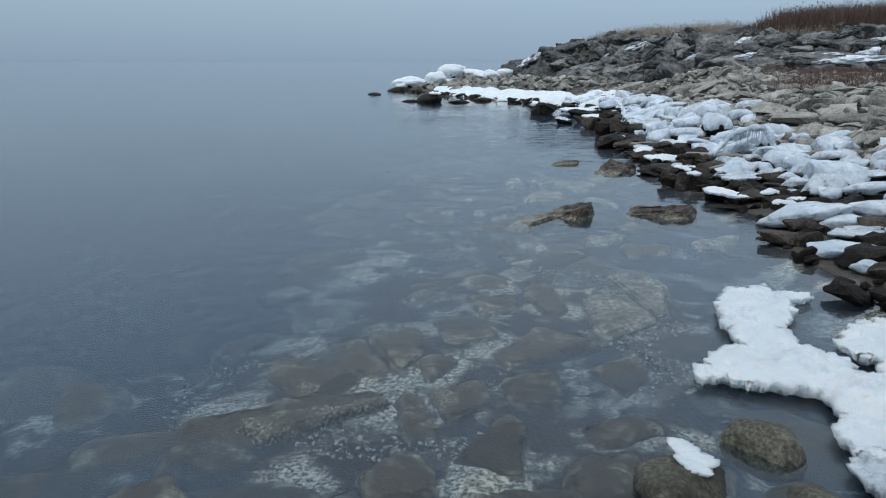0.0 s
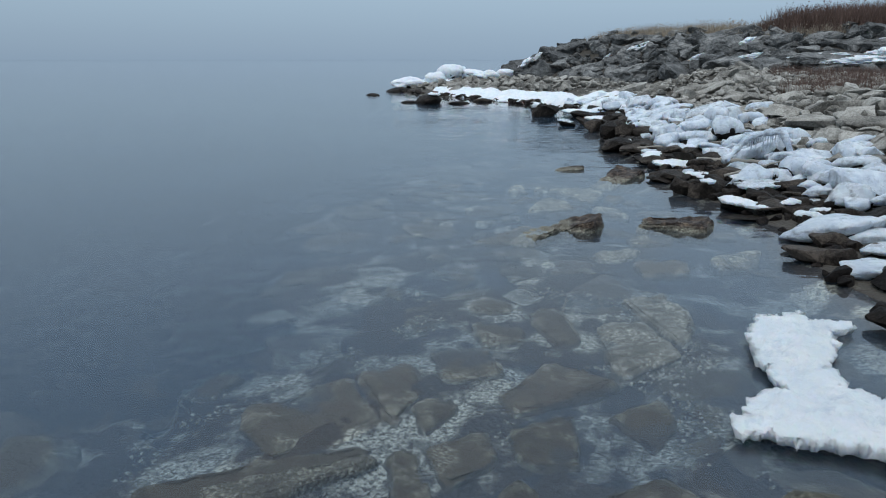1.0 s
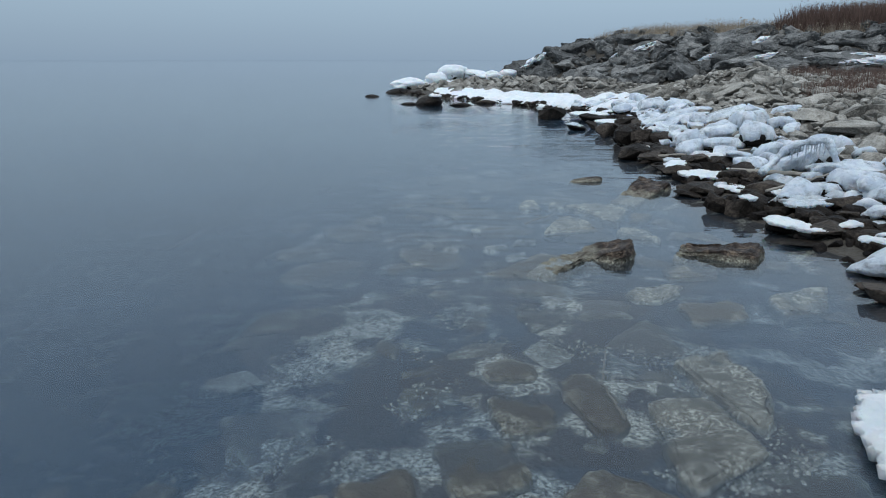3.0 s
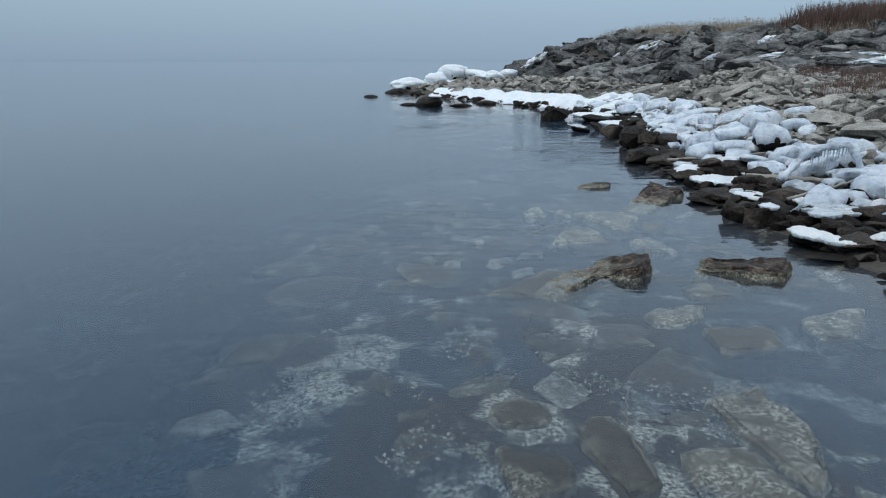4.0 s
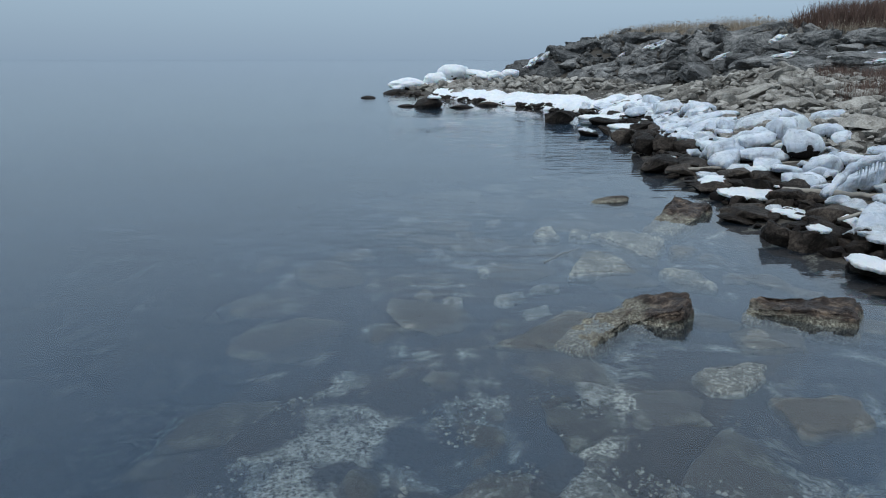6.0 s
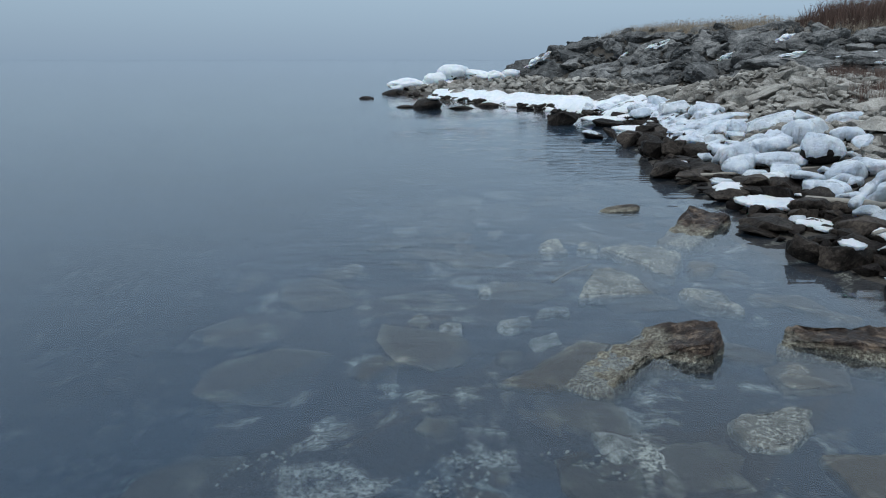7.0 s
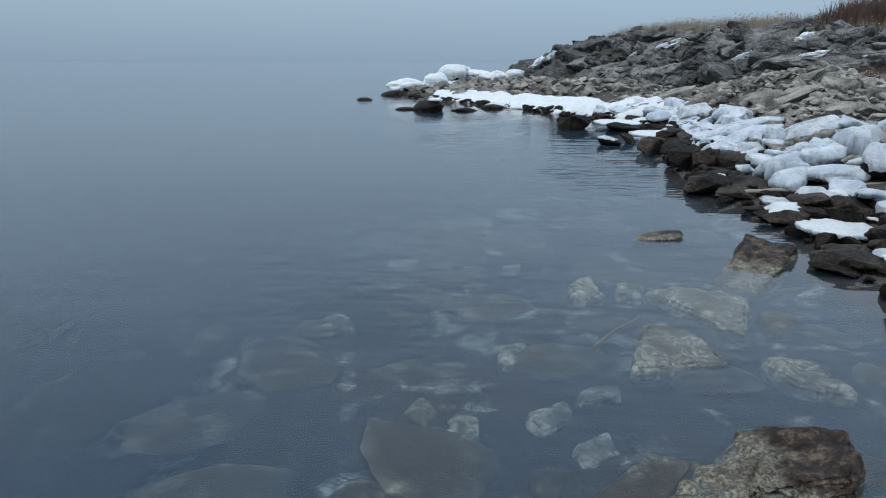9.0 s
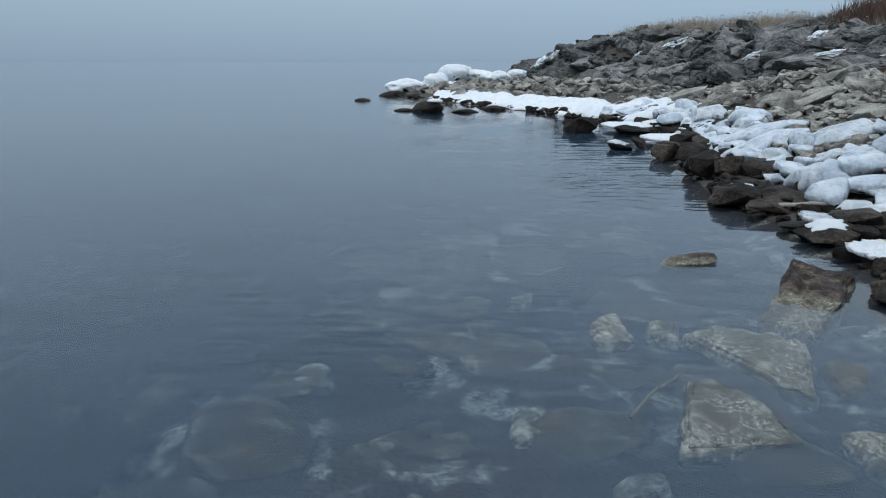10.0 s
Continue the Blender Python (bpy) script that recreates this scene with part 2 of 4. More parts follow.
GRAVEL = plain_material("pale_gravel", (0.07, 0.062, 0.05), (0.46, 0.44, 0.36), 20, 0.8, True)
STRAW = plain_material("dry_grass", (0.20, 0.165, 0.125), (0.42, 0.36, 0.285), 20, 0.9, True)
RUST = plain_material("red_brown_stems", (0.07, 0.042, 0.034), (0.17, 0.11, 0.088), 20, 0.9, True)
WOOD = plain_material("bleached_driftwood", (0.16, 0.145, 0.125), (0.42, 0.39, 0.34), 12, 0.8)
WETWOOD = plain_material("soaked_twig", (0.10, 0.09, 0.07), (0.22, 0.20, 0.16), 12, 0.7)


# ---- the lie of the land ----
SHORE = np.array([(2.6, -30), (2.9, -4), (3.3, 1), (3.7, 4), (3.9, 7.0), (4.2, 8.7), (4.1, 9.8), (3.85, 11.0), (3.72, 12.2), (4.02, 13.6), (3.97, 15.0), (3.65, 16.4), (4.1, 19.2),
                  (4.35, 21.2), (5.25, 25.2), (4.6, 29.0), (3.0, 32.5), (0.8, 36.5), (-2.2, 41.5), (-4.9, 46.5), (-3.6, 50.0), (3.0, 57.0), (20.0, 72.0), (60, 110)])
BASE = np.array([(60, 16), (30, 23), (20, 27), (13.6, 30.2), (11.2, 35.0), (9.0, 40.5), (5.9, 46.0), (3.1, 50.5), (1.6, 53.5), (6, 58), (24, 72), (66, 108)])


def signed(points, x, y):
    """Distance to an open line, positive on its right-hand side."""
    best = np.full(np.shape(x), 1e9)
    sign = np.ones(np.shape(x))
    for (ax, ay), (bx, by) in zip(points[:-1], points[1:]):
        ux, uy = bx - ax, by - ay
        k = np.clip(((x - ax) * ux + (y - ay) * uy) / (ux * ux + uy * uy), 0, 1)
        dx, dy = x - ax - k * ux, y - ay - k * uy
        d = np.hypot(dx, dy)
        side = np.where(ux * dy - uy * dx < 0, 1.0, -1.0)
        near = d < best - 1e-9
        sign, best = np.where(near, side, sign), np.where(near, d, best)
    return best * sign


def terrain(x, y):
    """Height of the ground: lake bed, stony beach, rock bank and the grassy top behind it."""
    x, y = np.asarray(x, float), np.asarray(y, float)
    d = signed(SHORE, x, y)
    out = np.maximum(-d, 0)
    uneven = out + 0.9 * np.sin(x * 0.9 + 1.3 * np.sin(y * 0.55)) * np.sin(y * 0.8 + 1.1 * np.sin(x * 0.6 + 1)) + 0.05 * np.maximum(y - 6, 0)
    bed = -0.108 - 0.005 * np.maximum(y - 4.5, 0) - 0.009 * np.maximum(y - 6.5, 0) - 0.10 * np.clip((1.7 - out) / 0.8, 0, 1) * np.clip((9.0 - y) / 2.0, 0, 1) - 0.03 * np.maximum(uneven - 3.9, 0) ** 2
    bed = np.maximum(bed, -3.0) * np.clip(out / 0.5, 0, 1)
    slope = np.interp(y, [0, 20, 24, 26, 29, 34, 60], [0.17, 0.17, 0.22, 0.26, 0.21, 0.10, 0.10])
    cap = np.interp(y, [0, 14, 26, 30, 36, 60], [1.45, 1.35, 1.4, 1.4, 0.8, 0.7])
    lift = slope * np.maximum(d, 0) ** 1.15
    beach = np.where(lift > 1e-6, (np.maximum(lift, 1e-6) ** -4.0 + cap ** -4.0) ** -0.25, 0)
    beach = beach + np.where(d > 0, 0.4 * np.exp(-((x - 9.4) ** 2 + (y - 26.2) ** 2) / 5.0), 0)
    b = np.maximum(signed(BASE, x, y), 0)
    top = np.interp(y, [0, 30, 36, 42, 47, 50, 52, 55, 60], [3.35, 3.35, 3.42, 3.6, 3.65, 3.4, 2.5, 1.9, 1.7])
    rise = np.maximum(top - beach, 0) * np.clip(b / 5.0, 0, 1) ** 0.9
    return np.where(d < 0, bed, beach + rise + 0.05 * np.clip(b - 5.0, 0, 12))


def sheet(name, xs, ys, height, mat):
    X, Y = np.meshgrid(xs, ys)
    Z = height(X, Y)
    nx, ny = len(xs), len(ys)
    verts = np.stack([X, Y, Z], -1).reshape(-1, 3)
    i = (np.arange(ny - 1)[:, None] * nx + np.arange(nx - 1)[None, :]).ravel()
    faces = np.stack([i, i + 1, i + 1 + nx, i + nx], -1)
    me = bpy.data.meshes.new(name)
    me.from_pydata(verts.tolist(), [], faces.tolist())
    me.polygons.foreach_set("use_smooth", [True] * len(faces))
    me.materials.append(mat)
    return new(name, me)


def ripple(x, y, s):
    return np.sin(x * 1.9 * s + 1.3 * np.sin(y * 1.1 * s)) * np.sin(y * 2.3 * s + 1.7 * np.sin(x * 0.7 * s + 2))


wide_x = np.concatenate([[-2500, -900, -300, -120, -60, -40], np.arange(-30, 40, 0.4), [45, 60, 90, 200, 600, 2500]])
wide_y = np.concatenate([[-2500, -600, -150, -50, -25], np.arange(-12, 76, 0.4), [80, 95, 130, 250, 700, 2500]])
ground = sheet("ground", wide_x, wide_y, lambda x, y: terrain(x, y) + 0.03 * ripple(x, y, 1.0) + 0.02 * ripple(x, y, 3.1), BED)
tagged(ground, "stony lake bed, beach and grassy bank of dark grit and soil", "ground", kind="structure")
water = sheet("water", np.array([-2500.0, 2500.0]), np.array([-2500.0, 2500.0]), lambda x, y: 0 * x, WATER)
tagged(water, "calm grey-blue lake water with faint ripples, clear at the edge", "water", kind="structure")
# Six added haze sheets stand in for murky water; deeper stones fade more.
haze_x = np.concatenate([[-2500, -300, -60, -20], np.arange(-12, 12, 0.5), [20, 60, 300, 2500]])
haze_y = np.concatenate([[-2500, -100, -10], np.arange(-4, 30, 0.5), [40, 80, 300, 2500]])
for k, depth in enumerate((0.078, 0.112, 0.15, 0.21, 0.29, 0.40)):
    layer = sheet("water_silt", haze_x, haze_y, lambda x, y: -depth + 0.22 * depth * ripple(x + 3 * k, y + 5 * k, 0.8), HAZE)
    tagged(layer, "thin translucent sheet added under the surface as painted water haze", "water", kind="structure")


# ---- stones ----
def ball(steps):
    bm = bmesh.new()
    bmesh.ops.create_icosphere(bm, subdivisions=steps, radius=1.0)
    v = np.array([p.co[:] for p in bm.verts])
    f = [[p.index for p in q.verts] for q in bm.faces]
    bm.free()
    return v, f


BALLS = {k: ball(k) for k in (1, 2, 3, 4, 5)}


def wobble(v, scale, seed, octaves=4):
    off = Vector((seed * 7.31, seed * 3.17, seed * 5.77))
    return np.array([noise.fractal(Vector(p) * scale + off, 1.0, 2.1, octaves) for p in v])


def stone_verts(seed, steps, power, rough=0.05, flat=0.0, facets=11, cuts=()):
    """A chipped boulder of unit size: random planes cut from a ball, edges worn by the power, and a rough skin."""
    rng = np.random.RandomState(seed)
    v, f = BALLS[steps]
    p = rng.normal(size=(facets, 3))
    if flat:
        p[:, 2] *= 0.4
    p /= np.linalg.norm(p, axis=1)[:, None]
    dist = rng.uniform(0.50, 0.86, len(p))
    extra = [((0.12 * rng.normal(), 0.12 * rng.normal(), 1), flat), ((0, 0, -1), flat)] if flat else []
    for way, far in (*extra, *cuts):
        p, dist = np.concatenate([p, [np.array(way) / np.linalg.norm(way)]]), np.append(dist, far)
    k = np.maximum(v @ p.T, 0) / dist
    r = (np.sum(k ** power, axis=1) + 1.0) ** (-1 / power)
    r = r * (1 + rough * 1.8 * wobble(v, 1.6, seed + 0.3) + rough * wobble(v, 4.2, seed + 0.7) + 0.5 * rough * wobble(v, 11.0, seed + 0.9))
    out = v * r[:, None]
    span = out.max(0) - out.min(0)
    return (out - (out.max(0) + out.min(0)) / 2) / span, f


def broken_verts(seed, points, size, bevel, cuts, rough, low=0.0):
    """A broken block of unit size: the hull of a few corners, worn edges, then a rough skin. low: how boxy it is."""
    rng = np.random.RandomState(seed)
    bm = bmesh.new()
    for _ in range(points):
        p = rng.normal(size=3)
        p /= np.linalg.norm(p)
        q = p / np.max(np.abs(p))
        p = (p * (1 - low) + q * low) * rng.uniform(0.86, 1.0) * size
        bm.verts.new(p)
    made = bmesh.ops.convex_hull(bm, input=bm.verts[:])
    bmesh.ops.delete(bm, geom=[v for v in bm.verts if not v.link_faces], context="VERTS")
    bmesh.ops.dissolve_limit(bm, angle_limit=0.30, verts=bm.verts[:], edges=bm.edges[:])
    bmesh.ops.bevel(bm, geom=bm.edges[:], offset=bevel, segments=1, affect="EDGES", clamp_overlap=True)
    bmesh.ops.triangulate(bm, faces=bm.faces[:])
    long = 9.0 if cuts < 1 else 0.8 if cuts < 2 else 0.34 if cuts < 3 else 0.2 if cuts < 4 else 0.11
    for _ in range(4):
        edges = [e for e in bm.edges if e.calc_length() > long]
        if edges:
            bmesh.ops.subdivide_edges(bm, edges=edges, cuts=1)
            bmesh.ops.triangulate(bm, faces=bm.faces[:])
    v = np.array([p.co[:] for p in bm.verts])
    bm.verts.index_update()
    f = [[p.index for p in q.verts] for q in bm.faces]
    bm.free()
    v = v * (1 + rough * (1.6 * wobble(v, 1.3, seed + 0.3) + wobble(v, 3.7, seed + 0.7) + 0.6 * wobble(v, 9.0, seed + 0.9)))[:, None]
    span = v.max(0) - v.min(0)
    return (v - (v.max(0) + v.min(0)) / 2) / span, f


def mesh_of(name, verts, faces, mat, smooth=True, crisp=0):
    me = bpy.data.meshes.new(name)
    me.from_pydata(np.asarray(verts).tolist(), [], faces)
    me.polygons.foreach_set("use_smooth", [smooth] * len(faces))
    if crisp:
        me.set_sharp_from_angle(angle=radians(crisp))
    me.materials.append(mat)
    return me


def small(shape, k):
    return shape[0] * k, shape[1]


def crust_on(shape, seed, droop, swell=0.24, wave=1.0):
    """The ice over a stone: swollen above, with a ragged lower rim that tucks in under it."""
    v, f = shape
    ang = np.arctan2(v[:, 1], v[:, 0])
    rim = -droop + wave * (0.16 * np.sin(ang * 3 + seed) + 0.10 * np.sin(ang * 8 + seed * 2.3) + 0.06 * np.sin(ang * 17 + seed))
    k = np.clip((v[:, 2] - rim) / 0.10, 0, 1)[:, None]
    out = v * (0.84 + swell * k)
    out[:, 2] += 0.03 * k[:, 0]
    return out, f


def slab_form(seed, l, w0, w1, s0, s1, tops, low, bevel=0.03, fine=0.07, rough=1.0):
    """A broken slab in metres: two end widths, two end slants, a height at each top corner; worn edges and a rough skin."""
    rng = np.random.RandomState(seed)
    bm = bmesh.new()
    ends = [(-l / 2 + s0, w0 / 2), (l / 2 + s1, w1 / 2), (l / 2 - s1, -w1 / 2), (-l / 2 - s0, -w0 / 2)]
    for i in range(4):
        (ax, ay), (bx, by) = ends[i], ends[(i + 1) % 4]
        k = rng.uniform(0.3, 0.7)
        push = rng.uniform(0.0, 0.10) * min(w0, w1, l)
        way = Vector((by - ay, ax - bx, 0)).normalized()
        mid = (ax + (bx - ax) * k - way.x * push, ay + (by - ay) * k - way.y * push)
        for (x, y), top in (((ax, ay), tops[i]), (mid, tops[i] * (1 - k) + tops[(i + 1) % 4] * k)):
            bm.verts.new((x * 0.90, y * 0.90, top + rng.uniform(-0.012, 0.012)))
            bm.verts.new((x * 1.0, y * 1.0, top - rng.uniform(0.03, 0.08)))
            bm.verts.new((x * 1.03, y * 1.03, low))
    bmesh.ops.convex_hull(bm, input=bm.verts[:])
    bmesh.ops.delete(bm, geom=[v for v in bm.verts if not v.link_faces], context="VERTS")
    bmesh.ops.dissolve_limit(bm, angle_limit=0.12, verts=bm.verts[:], edges=bm.edges[:])
    bmesh.ops.bevel(bm, geom=bm.edges[:], offset=bevel, segments=2, affect="EDGES", clamp_overlap=True)
    bmesh.ops.triangulate(bm, faces=bm.faces[:])
    for _ in range(5):
        edges = [e for e in bm.edges if e.calc_length() > fine]
        if edges:
            bmesh.ops.subdivide_edges(bm, edges=edges, cuts=1)
            bmesh.ops.triangulate(bm, faces=bm.faces[:])
    bm.normal_update()
    v, out = np.array([p.co[:] for p in bm.verts]), np.array([p.normal[:] for p in bm.verts])
    bm.verts.index_update()
    f = [[p.index for p in q.verts] for q in bm.faces]
    bm.free()
    skin = 0.045 * wobble(v, 2.6, seed + 0.3) + 0.020 * wobble(v, 8.0, seed + 0.7) + 0.007 * wobble(v, 30.0, seed + 0.9)
    return v + out * (rough * skin)[:, None], f


FLAT, BLOCK = np.array((1.0, 0.8, 0.42)), np.array((1.0, 0.8, 0.65))
DRY_SET = [mesh_of("shore_stone", *broken_verts(100 + i, 18 if i % 3 else 13, FLAT if i % 3 else BLOCK, 0.025, 2, 0.07, 0.35), DRY, crisp=24) for i in range(16)]
WET_SET = [mesh_of("wet_stone", *broken_verts(130 + i, 18, FLAT if i % 2 else BLOCK, 0.035, 2, 0.085, 0.45), WET, crisp=28) for i in range(12)]
BANK_SET = [mesh_of("bank_rock", *broken_verts(160 + i, 14, BLOCK, 0.03, 4, 0.13, 0.4), BANK, crisp=30) for i in range(12)]
BANK_LOW = [mesh_of("bank_rock", *broken_verts(180 + i, 12, BLOCK, 0.03, 3, 0.13, 0.4), BANK, crisp=30) for i in range(12)]
CAP_SET = [mesh_of("ice_cap", *crust_on(broken_verts(130 + i, 18, FLAT if i % 2 else BLOCK, 0.05, 4, 0.075, 0.55), 130 + i, -0.12, 0.20, 0.3), CLEAR if i % 3 == 1 else SNOW) for i in range(12)]
ICED_SET = []
for i in range(14):
    round_one = stone_verts(200 + i, 2, 9, 0.04, 0.6, 8), stone_verts(200 + i, 3, 7, 0.075, 0.6, 8)
    block_one = broken_verts(200 + i, 16, FLAT, 0.10, 1, 0.05, 0.75), broken_verts(200 + i, 16, FLAT * (1, 1, 1.3), 0.09, 3, 0.05, 0.75)
    body, skin = block_one if i % 2 else round_one
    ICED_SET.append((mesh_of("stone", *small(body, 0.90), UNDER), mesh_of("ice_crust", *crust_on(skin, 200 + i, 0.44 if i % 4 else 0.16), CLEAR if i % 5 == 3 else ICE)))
LAKE_SET = [mesh_of("submerged_stone", *broken_verts(240 + i, 17, FLAT, 0.04, 3, 0.04, 0.5), LAKE) for i in range(14)]
PALE_SET = [mesh_of("submerged_stone", *broken_verts(260 + i, 17, FLAT, 0.04, 3, 0.05, 0.5), PALE) for i in range(4)]
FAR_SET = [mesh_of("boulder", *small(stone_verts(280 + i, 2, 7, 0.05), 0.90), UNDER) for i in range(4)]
FAR_CRUST = [mesh_of("snow_cover", *crust_on(stone_verts(280 + i, 4, 5.6, 0.075, 0, 11), 280 + i, 0.46), SNOW) for i in range(4)]

placed = []
count = [0]


def stand(name, me, x, y, z, l, w, h, yaw, tilt, lean=0.0):
    ob = new(name, me)
    ob.matrix_world = pose(x, y, z, lean, -tilt, 0) @ Matrix.Diagonal((l, w, h, 1)) if not yaw else pose(x, y, z, 0, 0, yaw) @ pose(0, 0, 0, lean, -tilt, 0) @ Matrix.Diagonal((l, w, h, 1))
    placed.append((x, y, (l + w) / 4))
    count[0] += 1
    return ob


def child(name, me, parent, label=""):
    ob = new(name, me)
    ob.parent = parent
    return tagged(ob, label)


def turned(x, y):
    """A number in 0..1 that belongs to a place."""
    return (math.sin(x * 12.9898 + y * 78.233) * 43758.5453) % 1.0


def iced_stone(x, y, z, l, w, h, yaw, tilt):
    body, crust = ICED_SET[count[0] % len(ICED_SET)]
    ob = stand("iced_stone", None, x, y, z, l, w, h, yaw, tilt)
    child("stone", body, ob, "dark wet stone")
    child("ice_crust", crust, ob, "milky blue-white spray ice")
    return tagged(ob, "dark shore stone under a thick coat of frozen spray", "stone", "iced stones on the shore")


def wet_stone(x, y, z, l, w, h, yaw, tilt):
    if l > 0.8 and y < 24:
        c, d = l * 0.24 * math.cos(radians(yaw)), l * 0.24 * math.sin(radians(yaw))
        wet_stone(x - c, y - d, z + 0.01, l * 0.58, w * 0.8, h * 1.25, yaw + 50 * (turned(x, y) - 0.5), tilt + 6)
        return wet_stone(x + c, y + d, z, l * 0.52, w * 0.95, h * 1.1, yaw + 80 * (turned(y, x) - 0.5), tilt - 8)
    i = count[0] % len(WET_SET)
    ob = stand("wet_stone", WET_SET[i], x, y, z, l, w, h, yaw, tilt)
    if turned(x, y) < 0.16 and 8 < y < 30:
        child("ice_cap", CAP_SET[i], ob, "thin white ice cap")
        return tagged(ob, "dark wet stone at the water's edge with a cap of ice", "stone", "wet stones at the waterline")
    return tagged(ob, "dark wet brown-black stone at the water's edge", "stone", "wet stones at the waterline")


def dry_stone(x, y, z, l, w, h, yaw, tilt):
    ob = stand("shore_stone", DRY_SET[count[0] % len(DRY_SET)], x, y, z, l, w, h, yaw, tilt)
    return tagged(ob, "dry weathered grey-tan stone slab on the beach", "stone", "dry stones on the beach")


def bank_stone(x, y, z, l, w, h, yaw, tilt):
    kind = BANK_SET if l > 1.95 or y < 36 and l > 1.5 else BANK_LOW
    ob = stand("bank_rock", kind[count[0] % len(kind)], x, y, z, l * 1.15, w * 1.15, h, yaw, tilt)
    return tagged(ob, "large dark grey fractured rock in the bank", "rock", "rocks of the bank")


def far_stone(x, y, z, l, w, h, yaw, tilt):
    i = count[0] % len(FAR_SET)
    ob = stand("snowy_boulder", None, x, y, z, l, w, h, yaw, tilt)
    child("boulder", FAR_SET[i], ob, "dark rock")
    child("snow_cover", FAR_CRUST[i], ob, "thick white snow and ice")
    return tagged(ob, "boulder buried under white snow on the far point", "boulder", "snowy boulders on the point")


def bed_slab(x, y, z, yaw, l, w0, w1, s0, s1, mat=None, tops=(0, 0, 0, 0)):
    rock = mat or LAKE
    form = slab_form(600 + count[0], l, w0, w1, s0, s1, tops, -0.14, min(0.055, 0.2 * min(l, w0, w1)))
    ob = stand("submerged_stone", mesh_of("submerged_stone", *form, rock), x, y, z, 1, 1, 1, yaw, 4 * (turned(x, x) - 0.5), 4 * (turned(y, y) - 0.5))
    placed[-1] = (x, y, (l + (w0 + w1) / 2) / 4)
    return tagged(ob, "pale crusted flat stone under shallow water" if rock is PALE else "flat brown stone lying under shallow clear water", "stone", "stones under the water")


def submerged_stone(x, y, z, l, w, yaw, pale=False):
    h = 0.09 + 0.06 * turned(x, y)
    kind = PALE_SET if pale else LAKE_SET
    ob = stand("submerged_stone", kind[count[0] % len(kind)], x, y, z - h * 0.45, l * 1.02, w, h, yaw + 16 * (turned(y, x) - 0.5), 5 * (turned(x, x) - 0.5), 5 * (turned(y, y) - 0.5))
    return tagged(ob, "pale crusted flat stone under shallow water" if pale else "flat brown stone lying under shallow clear water", "stone", "stones under the water")


def risen_stone(name, x, y, yaw, slabs, label):
    """A stone that breaks the surface, of one or two grown-together slabs given in its own plane."""
    verts, faces = [], []
    for k, (dx, dy, turn, l, w0, w1, s0, s1, tops) in enumerate(slabs):
        v, f = slab_form(700 + count[0] * 3 + k, l, w0, w1, s0, s1, tops, -0.3, 0.06, 0.05, 1.15)
        c, d = math.cos(radians(turn)), math.sin(radians(turn))
        faces += [[q + len(verts) for q in p] for p in f]
        verts += [(dx + a * c - b * d, dy + a * d + b * c, z) for a, b, z in v.tolist()]
    ob = stand(name, mesh_of(name, verts, faces, CRUSTED), x, y, 0, 1, 1, 1, yaw, 0)
    placed[-1] = (x, y, 0.45)
    return tagged(ob, label, "stone")


def lump(name, seed, mat, x, y, z, l, w, h, yaw, tilt, label, power=10, rough=0.055, steps=4, facets=9, cuts=()):
    ob = stand(name, mesh_of(name, *stone_verts(seed, steps, power, rough, 0, facets, cuts), mat), x, y, z, l, w, h, yaw, tilt)
    return tagged(ob, label, "stone")


# ---- wet stones along the waterline ----
wet_stone(3.99, 10.73, 0.11, 0.50, 0.34, 0.31, -18, -4)
wet_stone(3.72, 10.98, 0.11, 0.36, 0.24, 0.25, -17, -30)
wet_stone(4.12, 12.15, 0.08, 1.16, 0.66, 0.15, -17, 3)
wet_stone(4.58, 18.11, 0.22, 1.41, 0.91, 0.30, -13, 6)
wet_stone(4.10, 16.04, 0.15, 1.26, 0.80, 0.25, -13, 5)
wet_stone(4.31, 14.07, 0.13, 1.02, 0.61, 0.17, -16, 3)
wet_stone(4.63, 9.33, 0.14, 0.89, 0.55, 0.11, -24, 8)
wet_stone(4.49, 9.95, 0.16, 0.39, 0.26, 0.21, -22, -10)
wet_stone(4.88, 11.43, 0.22, 1.04, 0.65, 0.18, -21, 4)
wet_stone(4.15, 9.82, 0.08, 0.47, 0.32, 0.17, -21, 3)
wet_stone(4.01, 7.29, 0.06, 0.64, 0.43, 0.17, -26, -4)
wet_stone(4.12, 7.10, 0.09, 0.34, 0.23, 0.21, -27, 10)
wet_stone(3.66, 5.39, 0.07, 0.39, 0.26, 0.17, -30, -12)
wet_stone(4.55, 21.25, 0.14, 1.03, 0.69, 0.29, -11, 8)
wet_stone(3.55, 22.31, 0.09, 0.57, 0.38, 0.24, -8, -4)
wet_stone(4.09, 22.70, 0.10, 0.47, 0.31, 0.24, -9, -15)
wet_stone(3.32, 26.42, 0.17, 1.03, 0.69, 0.50, -6, 0)
wet_stone(4.72, 14.29, 0.22, 0.98, 0.62, 0.19, -17, 4)
wet_stone(4.83, 12.66, 0.21, 0.98, 0.58, 0.16, -19, 3)
wet_stone(5.08, 10.44, 0.24, 0.59, 0.40, 0.16, -24, 6)
wet_stone(4.00, 7.61, 0.03, 0.41, 0.28, 0.07, -25, -3)
wet_stone(4.07, 9.25, 0.02, 0.66, 0.33, 0.03, -21, 2)
wet_stone(5.16, 22.43, 0.19, 0.95, 0.64, 0.25, -12, 4)
wet_stone(4.67, 25.90, 0.09, 0.99, 0.66, 0.28, -9, 0)
